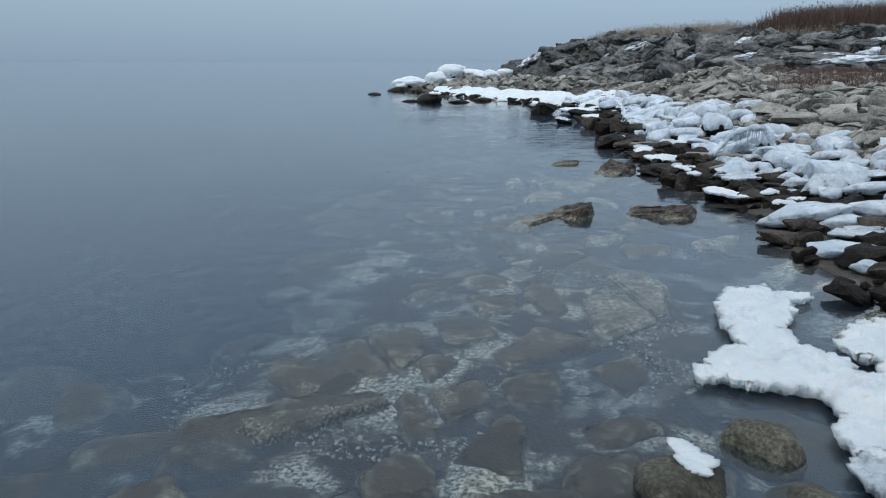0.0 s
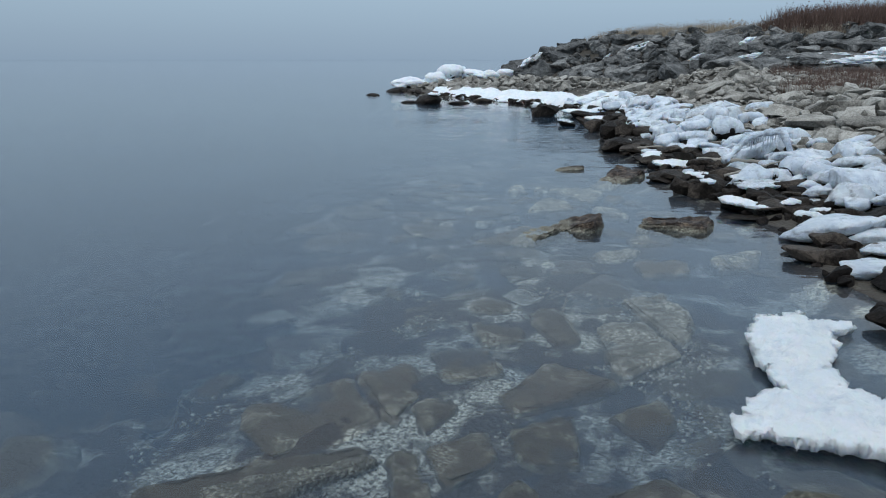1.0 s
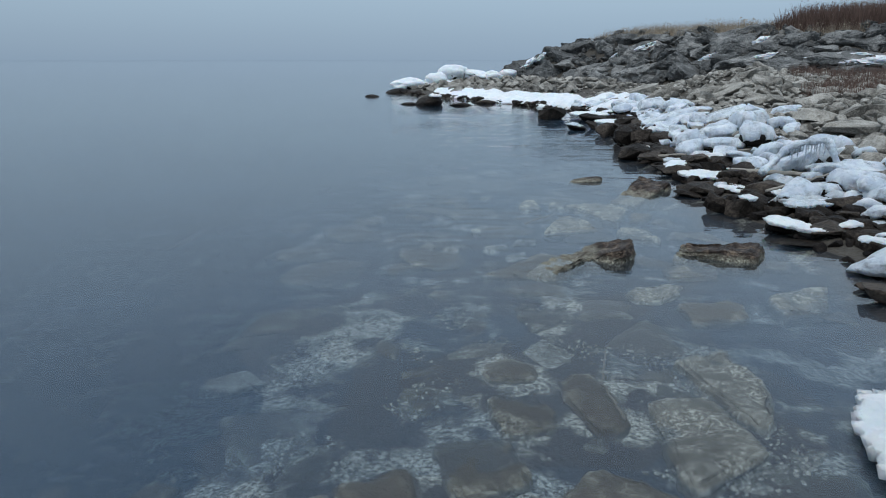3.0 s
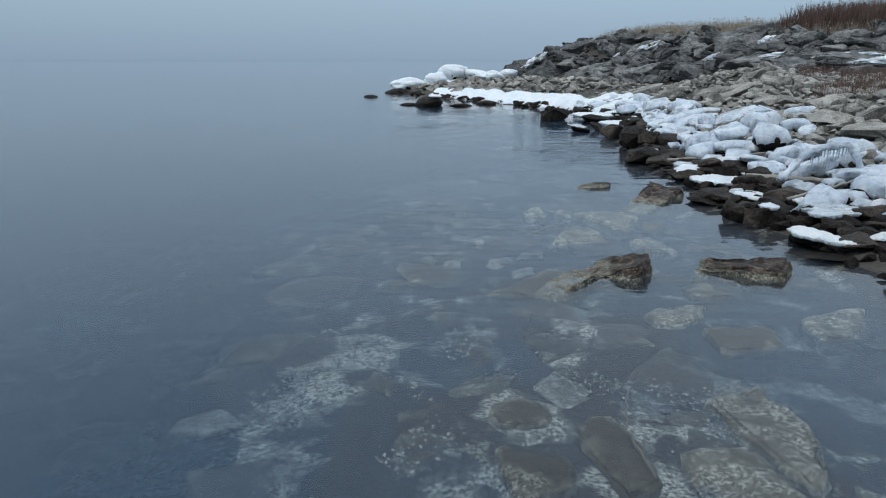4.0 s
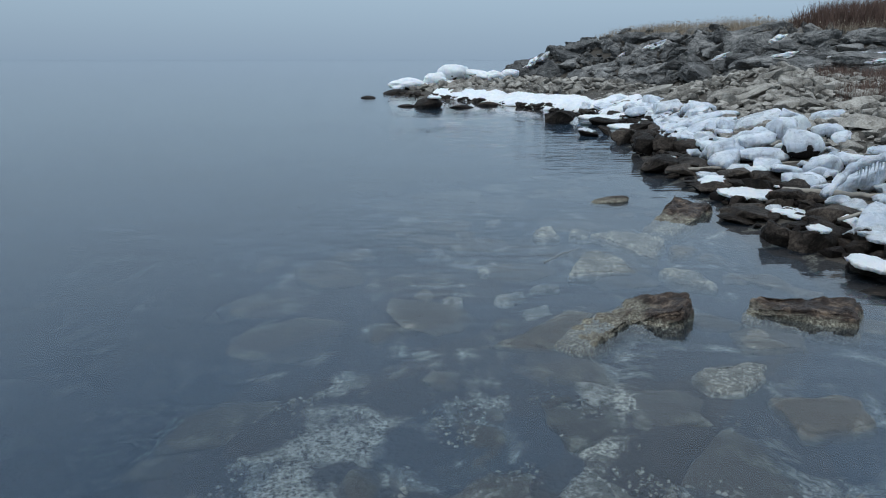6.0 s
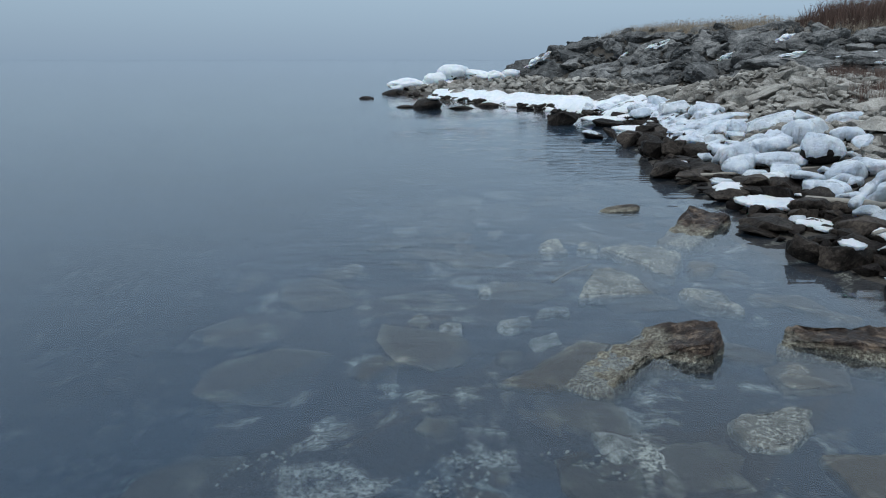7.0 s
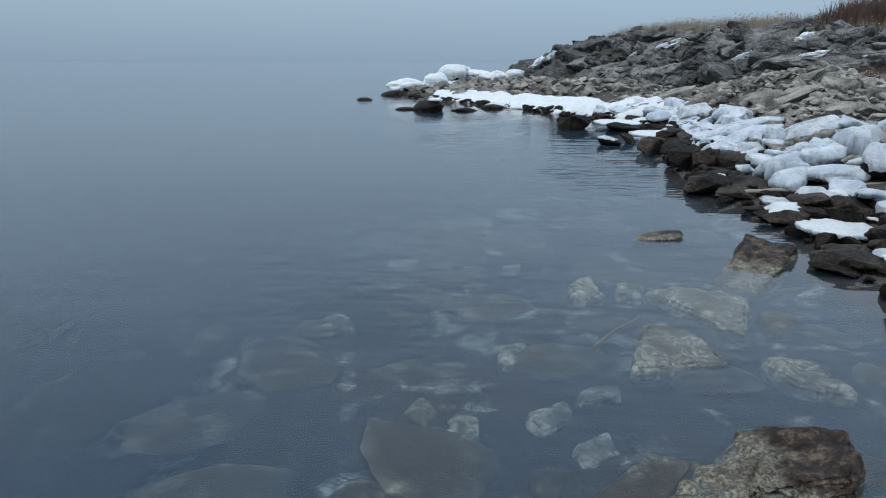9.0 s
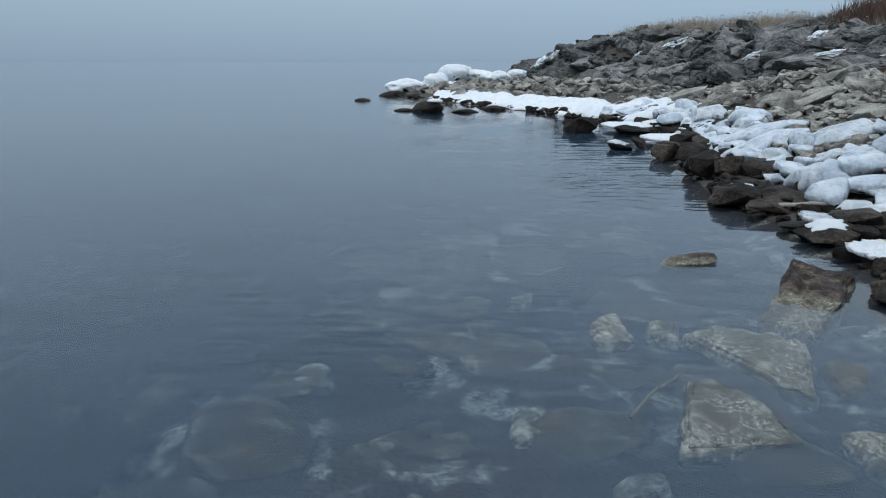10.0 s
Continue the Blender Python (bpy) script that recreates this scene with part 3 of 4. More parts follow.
wet_stone(4.03, 15.55, 0.13, 0.60, 0.41, 0.21, -13, 10)
wet_stone(3.88, 16.16, 0.09, 0.85, 0.57, 0.16, -21, 6)
wet_stone(4.27, 17.01, 0.14, 0.74, 0.50, 0.17, -21, 8)
wet_stone(4.44, 18.81, 0.16, 1.01, 0.68, 0.29, -19, 5)
wet_stone(4.12, 14.64, 0.07, 0.69, 0.42, 0.08, -26, 4)
wet_stone(4.05, 12.65, 0.07, 0.45, 0.31, 0.14, -31, 5)
wet_stone(3.70, 12.11, 0.04, 0.52, 0.35, 0.10, -31, -6)
wet_stone(4.31, 20.74, 0.13, 0.92, 0.62, 0.31, -16, 12)
wet_stone(4.65, 14.29, 0.16, 0.90, 0.52, 0.09, -29, 3)

# ---- iced stones above them ----
iced_stone(4.54, 8.08, 0.18, 1.03, 0.74, 0.24, -27, 14)
iced_stone(5.96, 11.82, 0.46, 1.11, 0.72, 0.25, -25, 4)
iced_stone(6.24, 10.75, 0.51, 0.66, 0.47, 0.23, -28, 6)
iced_stone(5.52, 12.67, 0.42, 0.62, 0.45, 0.29, -22, 22)
iced_stone(5.43, 15.62, 0.39, 0.96, 0.60, 0.23, -18, 2)
iced_stone(5.88, 17.04, 0.51, 0.64, 0.46, 0.29, -18, 14)
iced_stone(5.95, 15.31, 0.59, 0.68, 0.49, 0.48, -20, -8)
iced_stone(6.90, 19.23, 0.69, 1.13, 0.82, 0.33, -19, 18)
iced_stone(6.70, 14.02, 0.63, 0.63, 0.45, 0.21, -24, -3)
iced_stone(6.47, 12.95, 0.57, 0.41, 0.30, 0.20, -25, 0)
iced_stone(5.60, 10.37, 0.37, 0.50, 0.36, 0.21, -26, 12)
iced_stone(5.27, 9.14, 0.33, 0.56, 0.41, 0.33, -28, 5)
iced_stone(5.66, 8.73, 0.37, 0.61, 0.44, 0.19, -31, 14)
iced_stone(5.24, 7.89, 0.29, 0.56, 0.40, 0.23, -31, 10)
iced_stone(4.82, 7.65, 0.18, 0.59, 0.42, 0.16, -29, 8)
iced_stone(6.08, 9.46, 0.44, 0.66, 0.45, 0.14, -31, 8)
iced_stone(4.75, 7.12, 0.16, 0.67, 0.47, 0.14, -31, 4)
iced_stone(4.30, 6.64, 0.09, 0.69, 0.50, 0.17, -30, 3)
iced_stone(4.89, 16.11, 0.38, 0.51, 0.37, 0.41, -16, 20)
iced_stone(6.00, 20.41, 0.45, 1.41, 0.91, 0.23, -15, 18)
iced_stone(5.95, 26.18, 0.36, 1.15, 0.80, 0.35, -12, 8)
iced_stone(6.56, 25.41, 0.54, 1.02, 0.74, 0.42, -14, 12)
iced_stone(6.85, 23.40, 0.62, 0.98, 0.71, 0.42, -15, 6)
iced_stone(6.84, 16.24, 0.74, 0.58, 0.42, 0.30, -21, -6)
iced_stone(5.54, 11.17, 0.39, 0.49, 0.35, 0.31, -24, 0)
iced_stone(4.76, 14.95, 0.23, 0.45, 0.33, 0.19, -16, 5)
iced_stone(5.28, 14.26, 0.32, 0.58, 0.41, 0.18, -19, -5)
iced_stone(5.24, 12.86, 0.30, 0.50, 0.36, 0.17, -20, 6)
iced_stone(5.20, 9.76, 0.27, 0.39, 0.28, 0.16, -26, 8)
iced_stone(5.26, 11.36, 0.28, 0.51, 0.36, 0.14, -23, 5)
iced_stone(5.80, 17.70, 0.45, 0.53, 0.38, 0.18, -17, 30)
iced_stone(7.36, 18.76, 0.77, 0.60, 0.43, 0.26, -20, -20)
iced_stone(7.76, 18.22, 0.85, 0.69, 0.50, 0.25, -22, 8)
iced_stone(6.53, 9.88, 0.61, 0.39, 0.28, 0.36, -31, 0)
iced_stone(5.19, 16.35, 0.35, 0.48, 0.34, 0.23, -27, 4)
iced_stone(6.65, 19.06, 0.62, 1.00, 0.72, 0.32, -27, 14)
iced_stone(6.24, 21.07, 0.52, 1.54, 1.10, 0.33, -22, 18)
iced_stone(6.22, 16.73, 0.68, 0.56, 0.40, 0.57, -30, -12)
iced_stone(6.00, 17.88, 0.45, 0.64, 0.46, 0.16, -27, 12)
iced_stone(6.70, 23.11, 0.55, 0.78, 0.56, 0.34, -21, 5)

# ---- dry stones of the beach ----
dry_stone(7.93, 13.38, 0.89, 1.31, 0.78, 0.26, -29, 1)
dry_stone(7.67, 16.51, 0.89, 1.00, 0.70, 0.29, -24, -4)
dry_stone(6.81, 12.76, 0.70, 0.55, 0.39, 0.34, -26, 8)
dry_stone(7.04, 12.36, 0.72, 0.53, 0.38, 0.26, -28, -10)
dry_stone(7.14, 11.35, 0.74, 0.89, 0.64, 0.30, -30, 10)
dry_stone(7.34, 14.51, 0.81, 1.03, 0.73, 0.30, -25, 4)
dry_stone(8.41, 15.91, 1.03, 1.25, 0.79, 0.29, -26, 3)
dry_stone(8.96, 14.76, 1.12, 0.99, 0.71, 0.34, -30, -3)
dry_stone(8.54, 20.18, 0.98, 0.81, 0.58, 0.30, -22, -8)
dry_stone(8.90, 19.19, 1.05, 0.91, 0.63, 0.27, -24, 4)
dry_stone(8.15, 20.60, 0.90, 0.97, 0.69, 0.30, -21, 5)
dry_stone(9.88, 17.30, 1.23, 1.01, 0.67, 0.29, -28, 2)
dry_stone(9.50, 25.10, 1.52, 1.35, 0.97, 0.33, -20, 20)
dry_stone(8.05, 24.80, 1.02, 1.16, 0.83, 0.30, -17, 14)
dry_stone(8.76, 24.10, 1.17, 1.04, 0.75, 0.33, -19, 10)
dry_stone(7.30, 26.30, 0.90, 1.32, 0.95, 0.33, -15, 16)
dry_stone(9.69, 24.00, 1.36, 0.90, 0.65, 0.37, -21, -5)
dry_stone(6.51, 12.31, 0.57, 0.53, 0.38, 0.19, -26, 5)
dry_stone(9.95, 18.53, 1.22, 0.77, 0.56, 0.29, -27, -3)
dry_stone(8.50, 23.86, 1.07, 1.16, 0.84, 0.29, -25, 16)
dry_stone(8.46, 21.31, 0.96, 1.12, 0.77, 0.31, -29, 4)
dry_stone(7.38, 29.79, 0.85, 1.17, 0.84, 0.44, -17, 18)
dry_stone(9.63, 24.99, 1.49, 1.07, 0.77, 0.37, -27, 2)

# ---- rocks of the bank ----
bank_stone(15.39, 34.22, 2.68, 1.77, 1.36, 1.19, -24, 10)
bank_stone(16.51, 32.84, 2.82, 2.05, 1.57, 0.83, -26, 5)
bank_stone(18.63, 32.74, 3.18, 2.24, 1.69, 0.89, -29, 0)
bank_stone(19.14, 39.11, 3.71, 2.61, 1.82, 0.79, -26, -6)
bank_stone(16.19, 30.50, 1.99, 4.31, 2.30, 0.79, -27, 0)
bank_stone(14.59, 36.51, 2.81, 1.89, 1.46, 0.99, -21, 12)
bank_stone(9.93, 39.79, 1.17, 2.69, 2.07, 1.31, -13, 15)
bank_stone(8.30, 44.21, 1.26, 3.07, 2.36, 1.27, -10, 14)
bank_stone(11.10, 37.54, 1.32, 1.38, 1.06, 0.80, -16, 8)
bank_stone(13.33, 33.93, 1.74, 3.24, 2.28, 1.05, -21, 4)
bank_stone(12.91, 40.59, 2.88, 1.87, 1.44, 1.01, -17, 16)
bank_stone(14.33, 39.16, 3.24, 2.57, 1.89, 0.77, -20, 12)
bank_stone(15.37, 37.46, 3.36, 1.53, 1.18, 0.83, -22, 5)
bank_stone(10.63, 44.15, 2.49, 2.38, 1.83, 1.04, -13, 20)
bank_stone(11.53, 40.69, 2.22, 2.02, 1.56, 1.05, -15, 18)
bank_stone(9.60, 48.46, 2.81, 2.81, 2.16, 1.00, -11, 22)
bank_stone(7.72, 47.73, 1.75, 2.59, 1.99, 0.90, -9, 24)
bank_stone(6.08, 49.03, 1.17, 2.46, 1.89, 1.08, -7, 25)
bank_stone(12.30, 37.46, 1.91, 1.87, 1.43, 1.04, -18, 12)
bank_stone(17.75, 31.44, 2.57, 2.45, 1.56, 0.65, -29, 3)
bank_stone(14.69, 30.79, 1.78, 1.53, 1.16, 0.62, -25, 0)
bank_stone(11.54, 45.61, 3.24, 2.63, 2.00, 0.82, -14, 14)
bank_stone(13.15, 42.99, 3.49, 2.29, 1.59, 0.63, -16, 10)
bank_stone(7.85, 82.69, 0.92, 2.42, 1.86, 1.54, -5, 25)

# ---- snowy boulders on the point ----
far_stone(-3.30, 47.44, 0.44, 2.62, 1.64, 0.88, 4, 0)
far_stone(-1.65, 47.31, 0.68, 1.53, 1.07, 0.97, 2, 8)
far_stone(-0.63, 47.54, 1.10, 1.83, 1.28, 1.10, 1, 0)
far_stone(0.91, 47.54, 1.01, 1.66, 1.16, 0.79, -1, 4)
far_stone(2.00, 47.54, 0.97, 1.53, 1.07, 0.71, -2, 0)
far_stone(-0.55, 47.36, 0.35, 1.83, 1.28, 0.79, 1, 3)
far_stone(2.96, 47.49, 1.08, 1.09, 0.76, 0.62, -3, 0)
far_stone(-2.22, 47.22, 0.39, 1.53, 0.97, 0.53, 3, 0)

# ---- flat stones in the shallows ----
bed_slab(-0.60, 4.10, -0.06, 39, 0.77, 0.60, 0.65, 0.06, 0.08)
bed_slab(-0.12, 4.46, -0.06, -66, 0.63, 0.44, 0.40, 0.01, -0.21)
bed_slab(0.89, 4.48, -0.05, 36, 0.73, 0.30, 0.46, 0.04, -0.08)
bed_slab(0.80, 3.81, -0.06, -91, 0.49, 0.41, 0.33, -0.10, 0.01)
bed_slab(0.33, 3.65, -0.06, 37, 0.41, 0.41, 0.31, 0.07, 0.09)
bed_slab(0.55, 3.10, -0.05, 67, 0.55, 0.45, 0.12, 0.02, 0.03)
bed_slab(0.34, 4.88, -0.07, -78, 0.50, 0.46, 0.43, 0.01, -0.05)
bed_slab(0.16, 4.19, -0.07, 55, 0.39, 0.26, 0.23, 0.10, 0.10)
bed_slab(0.03, 3.43, -0.07, -78, 0.54, 0.17, 0.20, -0.00, -0.01)
bed_slab(-0.02, 2.74, -0.05, 23, 0.35, 0.28, 0.37, 0.03, 0.01)
bed_slab(-1.27, 2.57, -0.05, 17, 0.36, 0.14, 0.27, -0.00, -0.05)
bed_slab(1.64, 5.24, -0.05, -87, 0.86, 0.42, 0.59, 0.02, -0.20, PALE)
bed_slab(2.05, 5.89, -0.05, -80, 0.90, 0.51, 0.35, -0.09, -0.20, PALE)
bed_slab(1.06, 5.58, -0.06, -79, 0.79, 0.32, 0.27, -0.04, -0.08)
bed_slab(0.60, 5.45, -0.07, -83, 0.53, 0.38, 0.33, -0.02, -0.03)
bed_slab(1.44, 4.03, -0.06, 41, 0.39, 0.43, 0.23, 0.07, 0.06)
bed_slab(1.25, 3.29, -0.06, 25, 0.45, 0.23, 0.22, 0.00, -0.01)
bed_slab(-0.97, 5.26, -0.16, -65, 0.66, 0.46, 0.51, 0.02, 0.04)
bed_slab(0.09, 5.87, -0.13, -81, 0.70, 0.58, 0.48, -0.01, -0.05)
bed_slab(-1.92, 4.42, -0.22, 35, 1.10, 1.34, 0.81, -0.05, -0.10)
bed_slab(1.08, 2.83, -0.06, 3, 0.40, 0.30, 0.40, 0.01, 0.03)
bed_slab(0.67, 2.57, -0.05, 9, 0.49, 0.22, 0.20, 0.01, -0.05)
bed_slab(0.18, 6.81, -0.14, 50, 0.75, 0.49, 0.49, 0.06, 0.26)
bed_slab(0.55, 6.01, -0.07, 8, 0.30, 0.24, 0.31, -0.00, -0.00)
bed_slab(1.06, 5.76, -0.07, -66, 0.54, 0.25, 0.25, -0.01, -0.02)
bed_slab(0.93, 7.23, -0.10, -79, 0.53, 0.43, 0.39, -0.02, -0.13)
bed_slab(2.60, 8.49, -0.10, 9, 0.59, 0.44, 0.44, 0.06, 0.09)
bed_slab(1.47, 7.36, -0.10, 8, 0.49, 0.46, 0.47, 0.03, 0.06)
bed_slab(2.42, 7.25, -0.07, 9, 0.54, 0.49, 0.34, 0.05, 0.07)
bed_slab(3.31, 7.57, -0.07, -109, 0.66, 0.55, 0.35, -0.20, -0.14, PALE)
bed_slab(2.00, 7.71, -0.07, -113, 0.46, 0.50, 0.24, -0.20, -0.07, PALE)
bed_slab(1.64, 10.43, -0.04, 88, 0.79, 0.73, 0.25, -0.05, 0.03, PALE)
bed_slab(2.17, 11.39, -0.05, -51, 0.89, 0.44, 0.86, 0.01, -0.25, PALE)
bed_slab(2.43, 9.99, -0.06, -86, 0.52, 0.46, 0.35, -0.03, 0.08, PALE)
bed_slab(2.66, 10.98, -0.08, -105, 0.44, 0.31, 0.25, -0.05, -0.12)
bed_slab(0.91, 8.55, -0.06, 49, 0.93, 0.44, 0.21, -0.11, -0.12)
bed_slab(1.21, 11.77, -0.08, -85, 0.47, 0.30, 0.27, -0.19, -0.06, PALE)
bed_slab(1.65, 11.80, -0.08, 68, 0.34, 0.26, 0.16, -0.01, -0.06, PALE)
bed_slab(0.47, 10.35, -0.12, 36, 0.30, 0.21, 0.26, 0.06, 0.04, PALE)
bed_slab(-0.11, 10.14, -0.17, 52, 0.61, 0.70, 0.47, -0.12, 0.02)
bed_slab(-1.01, 10.99, -0.16, -71, 0.33, 0.28, 0.26, -0.05, 0.02, PALE)
bed_slab(0.95, 9.73, -0.12, 20, 0.35, 0.15, 0.19, 0.04, 0.03, PALE)
bed_slab(0.15, 7.86, -0.14, -31, 0.57, 0.62, 0.37, 0.00, -0.06)
bed_slab(0.28, 7.24, -0.14, 15, 0.34, 0.29, 0.35, 0.02, 0.04)
bed_slab(0.63, 9.44, -0.13, 40, 0.34, 0.19, 0.24, 0.04, 0.09, PALE)
bed_slab(0.84, 9.08, -0.13, 39, 0.29, 0.21, 0.19, 0.09, 0.06, PALE)
bed_slab(0.06, 9.26, -0.13, 60, 0.35, 0.14, 0.27, 0.04, 0.18, PALE)
bed_slab(-0.54, 3.39, -0.025, 30, 0.89, 0.20, 0.13, -0.06, 0.01, CRUSTED)
bed_slab(-0.72, 3.27, -0.04, 24, 1.33, 0.52, 0.44, 0.10, 0.03, None, (0, 0.01, -0.11, -0.13))

# ---- stones that break the surface ----
risen_stone("slab_stone", 1.5, 8.6, 0, [(0.25, 0.12, 71, 0.53, 0.49, 0.52, -0.03, 0.04, (0.0, 0.03, 0.16, 0.15)), (-0.17, -0.07, 50, 1.04, 0.33, 0.30, -0.02, 0.10, (-0.04, 0.03, 0.03, 0.01))],
            "long wedge-shaped stone breaking the water, red-brown and algae-crusted")
risen_stone("long_stone", 3.0, 8.75, 0, [(-0.02, 0.02, -16, 0.84, 0.30, 0.45, 0.04, 0.05, (0.09, 0.13, 0.1, 0.05))], "long dark wet stone breaking the calm water")
risen_stone("leaning_stone", 3.0, 12.3, 0, [(-0.01, 0.00, 54, 1.24, 0.42, 0.51, 0.03, -0.01, (-0.08, 0.16, 0.12, -0.05))], "tilted brown slab rising out of the water")
lump("low_stone", 29, CRUSTED, 2.32, 13.42, -0.02, 0.62, 0.34, 0.16, 6, 5, "small mossy stone just above the water", 7)
lump("green_boulder", 31, MOSSY, 1.96, 3.02, -0.03, 0.43, 0.44, 0.32, 10, 5, "rounded greenish-brown boulder beside the ice sheet", 9, 0.05, 5)
capped = lump("capped_boulder", 37, MOSSY, 1.38, 2.62, 0.0, 0.42, 0.62, 0.34, -15, -12, "brown boulder with a cap of thin ice", 7, 0.05, 5)
lump("dark_boulder", 41, MOSSY, 1.98, 2.48, -0.10, 0.62, 0.55, 0.26, 12, 0, "smooth grey-brown boulder awash in the shallows", 5, 0.04, 5)
lump("shag_rock", 43, WET, -1.45, 33.8, 0.10, 1.3, 1.1, 0.64, 0, 3, "dark rounded rock standing in the lake off the point", 6)
lump("flat_rock", 47, WET, -5.05, 40.9, 0.0, 0.85, 0.6, 0.26, 0, 0, "low flat dark rock awash off the point", 6, 0.05, 3)
lump("flat_rock", 48, WET, 0.0, 33.5, 0.0, 1.1, 0.6, 0.24, 0, 0, "low flat dark rock awash off the point", 6, 0.05, 3)
lump("flat_rock", 49, WET, -4.0, 45.6, 0.05, 1.7, 1.2, 0.5, 0, 0, "low flat dark rock awash off the point", 6, 0.05, 3)
lump("flat_rock", 50, WET, -2.4, 34.2, 0.0, 0.9, 0.5, 0.2, 0, 0, "low flat dark rock awash off the point", 6, 0.05, 3)
lump("flat_rock", 52, WET, 1.2, 35.0, 0.03, 1.0, 0.6, 0.3, 0, 0, "low flat dark rock awash off the point", 6, 0.05, 3)


# ---- ice sheets: ragged plates with a lumpy top ----
def sheet_parts(lobes, seed, z0, thick, cell=0.02):
    """A crumbly ice sheet: the union of oval lobes with a frayed rim, an overhanging edge and a fluffy top."""
    lobes = np.array(lobes)
    reach = lobes[:, 2:4].max(1) + 0.15
    fray = min(1.0, 0.35 + lobes[:, 2:4].max())
    xs = np.arange((lobes[:, 0] - reach).min(), (lobes[:, 0] + reach).max(), cell)
    ys = np.arange((lobes[:, 1] - reach).min(), (lobes[:, 1] + reach).max(), cell)

    def field(x, y):
        best = -9.0
        for lx, ly, rx, ry, turn in lobes:
            u = (x - lx) * math.cos(turn) + (y - ly) * math.sin(turn)
            v = (y - ly) * math.cos(turn) - (x - lx) * math.sin(turn)
            best = max(best, (1 - math.hypot(u / rx, v / ry)) * min(rx, ry))
        if best < -0.2:
            return best
        q = Vector((x, y, seed))
        return best + fray * (0.05 * noise.fractal(q * 4.0, 0.8, 2.1, 3) + 0.04 * noise.fractal(q * 13, 0.7, 2.1, 4))

    F = np.array([[field(x, y) for x in xs] for y in ys])
    gy, gx = np.gradient(F, cell)
    keep = (F[:-1, :-1] > 0) & (F[1:, :-1] > 0) & (F[:-1, 1:] > 0) & (F[1:, 1:] > 0)
    ids, top, low, faces = {}, [], [], []

    def corner(i, j):
        if (i, j) not in ids:
            ids[i, j] = len(top)
            f = F[i, j]
            slip = min(f, cell) / max(math.hypot(gx[i, j], gy[i, j]), 0.5) if f < cell * 1.2 else 0.0
            size = max(math.hypot(gx[i, j], gy[i, j]), 1e-6)
            x, y = xs[j] - gx[i, j] / size * slip, ys[i] - gy[i, j] / size * slip
            q = Vector((x, y, seed))
            puff = min(1, thick / 0.08) * 0.035 * noise.fractal(q * 4.5, 0.9, 2, 4) + min(1, thick / 0.08) * 0.022 * noise.fractal(q * 17, 0.6, 2, 4)
            top.append((x, y, z0 + thick * (0.5 + 0.5 * min(1, f / 0.14) ** 0.6) + puff * (0.4 + 0.6 * min(1, f / 0.08))))
            inset = 0.03 if f < cell * 1.2 else 0.0
            low.append((x + gx[i, j] / size * inset, y + gy[i, j] / size * inset, z0 - 0.015))
        return ids[i, j]

    edges = {}
    for i, j in np.argwhere(keep):
        quad = [corner(i, j), corner(i, j + 1), corner(i + 1, j + 1), corner(i + 1, j)]
        faces.append(tuple(quad))
        for k in range(4):
            edges[quad[k], quad[(k + 1) % 4]] = 1
    n = len(top)
    walls = [(b, a, a + n, b + n) for a, b in edges if (b, a) not in edges]
    faces += [tuple(q + n for q in f[::-1]) for f in faces] + walls
    return top + low, faces


def ice_sheet(seed, lobes, z0, thick, mat, label):
    return tagged(new("ice_sheet", mesh_of("ice_sheet", *sheet_parts(lobes, seed, z0, thick), mat)), label, "ice")


def ice_plate(name, lobes, mat, label, thick=0.08, group=""):
    flat = [(x, y, rx, ry, turn) for x, y, z, rx, ry, turn in lobes]
    wide = max(max(q[2:4]) for q in flat)
    parts = sheet_parts(flat, lobes[0][0] * 1.7, sum(q[2] for q in lobes) / len(lobes), thick, 0.016 if wide < 0.5 else 0.035)
    return tagged(new(name, mesh_of(name, *parts, mat)), label, "ice", group)


ice_sheet(1.0, [(2.70, 5.00, 0.62, 0.30, 1.13), (3.10, 5.32, 0.20, 0.13, 0.3), (2.52, 4.40, 0.24, 0.20, 0.8), (2.46, 3.92, 0.52, 0.36, 0.1), (2.08, 3.86, 0.28, 0.13, 0.3), (2.68, 3.66, 0.22, 0.26, 0.0)],
          0.02, 0.085, SNOW, "thick ragged sheet of white ice over shallow water")
ice_sheet(5.0, [(3.42, 4.42, 0.50, 0.26, 0.7), (3.32, 3.85, 0.36, 0.26, 0.9), (2.92, 3.38, 0.40, 0.42, 0.6), (2.62, 3.02, 0.30, 0.26, 0.6)], 0.02, 0.085, SNOW, "thick ragged sheet of white ice against the shore stones")
ice_sheet(9.0, [(2.56, 2.66, 0.30, 0.30, 0.0), (2.85, 2.5, 0.45, 0.45, 0.0)], 0.03, 0.075, CLEAR, "greyish glazed sheet of ice on the stones")
ice_plate("ice_plate", [(1.45, 2.70, 0.14, 0.07, 0.15, 0.3), (1.44, 2.58, 0.14, 0.07, 0.11, 0.6), (1.50, 2.62, 0.14, 0.06, 0.06, 0.0)], SNOW, "thin white ice on top of a boulder", 0.03)
ice_plate("ice_plate", [(4.30, 13.30, 0.13, 0.42, 0.42, 0.0)], SNOW, "flat white plate of ice lying on dark stones", 0.05, "ice plates")
ice_plate("ice_plate", [(4.72, 10.55, 0.26, 0.40, 0.34, 0.2), (4.5, 10.3, 0.22, 0.2, 0.2, 0.2)], CLEAR, "thin frosted plate of ice lying on dark stones", 0.04, "ice plates")
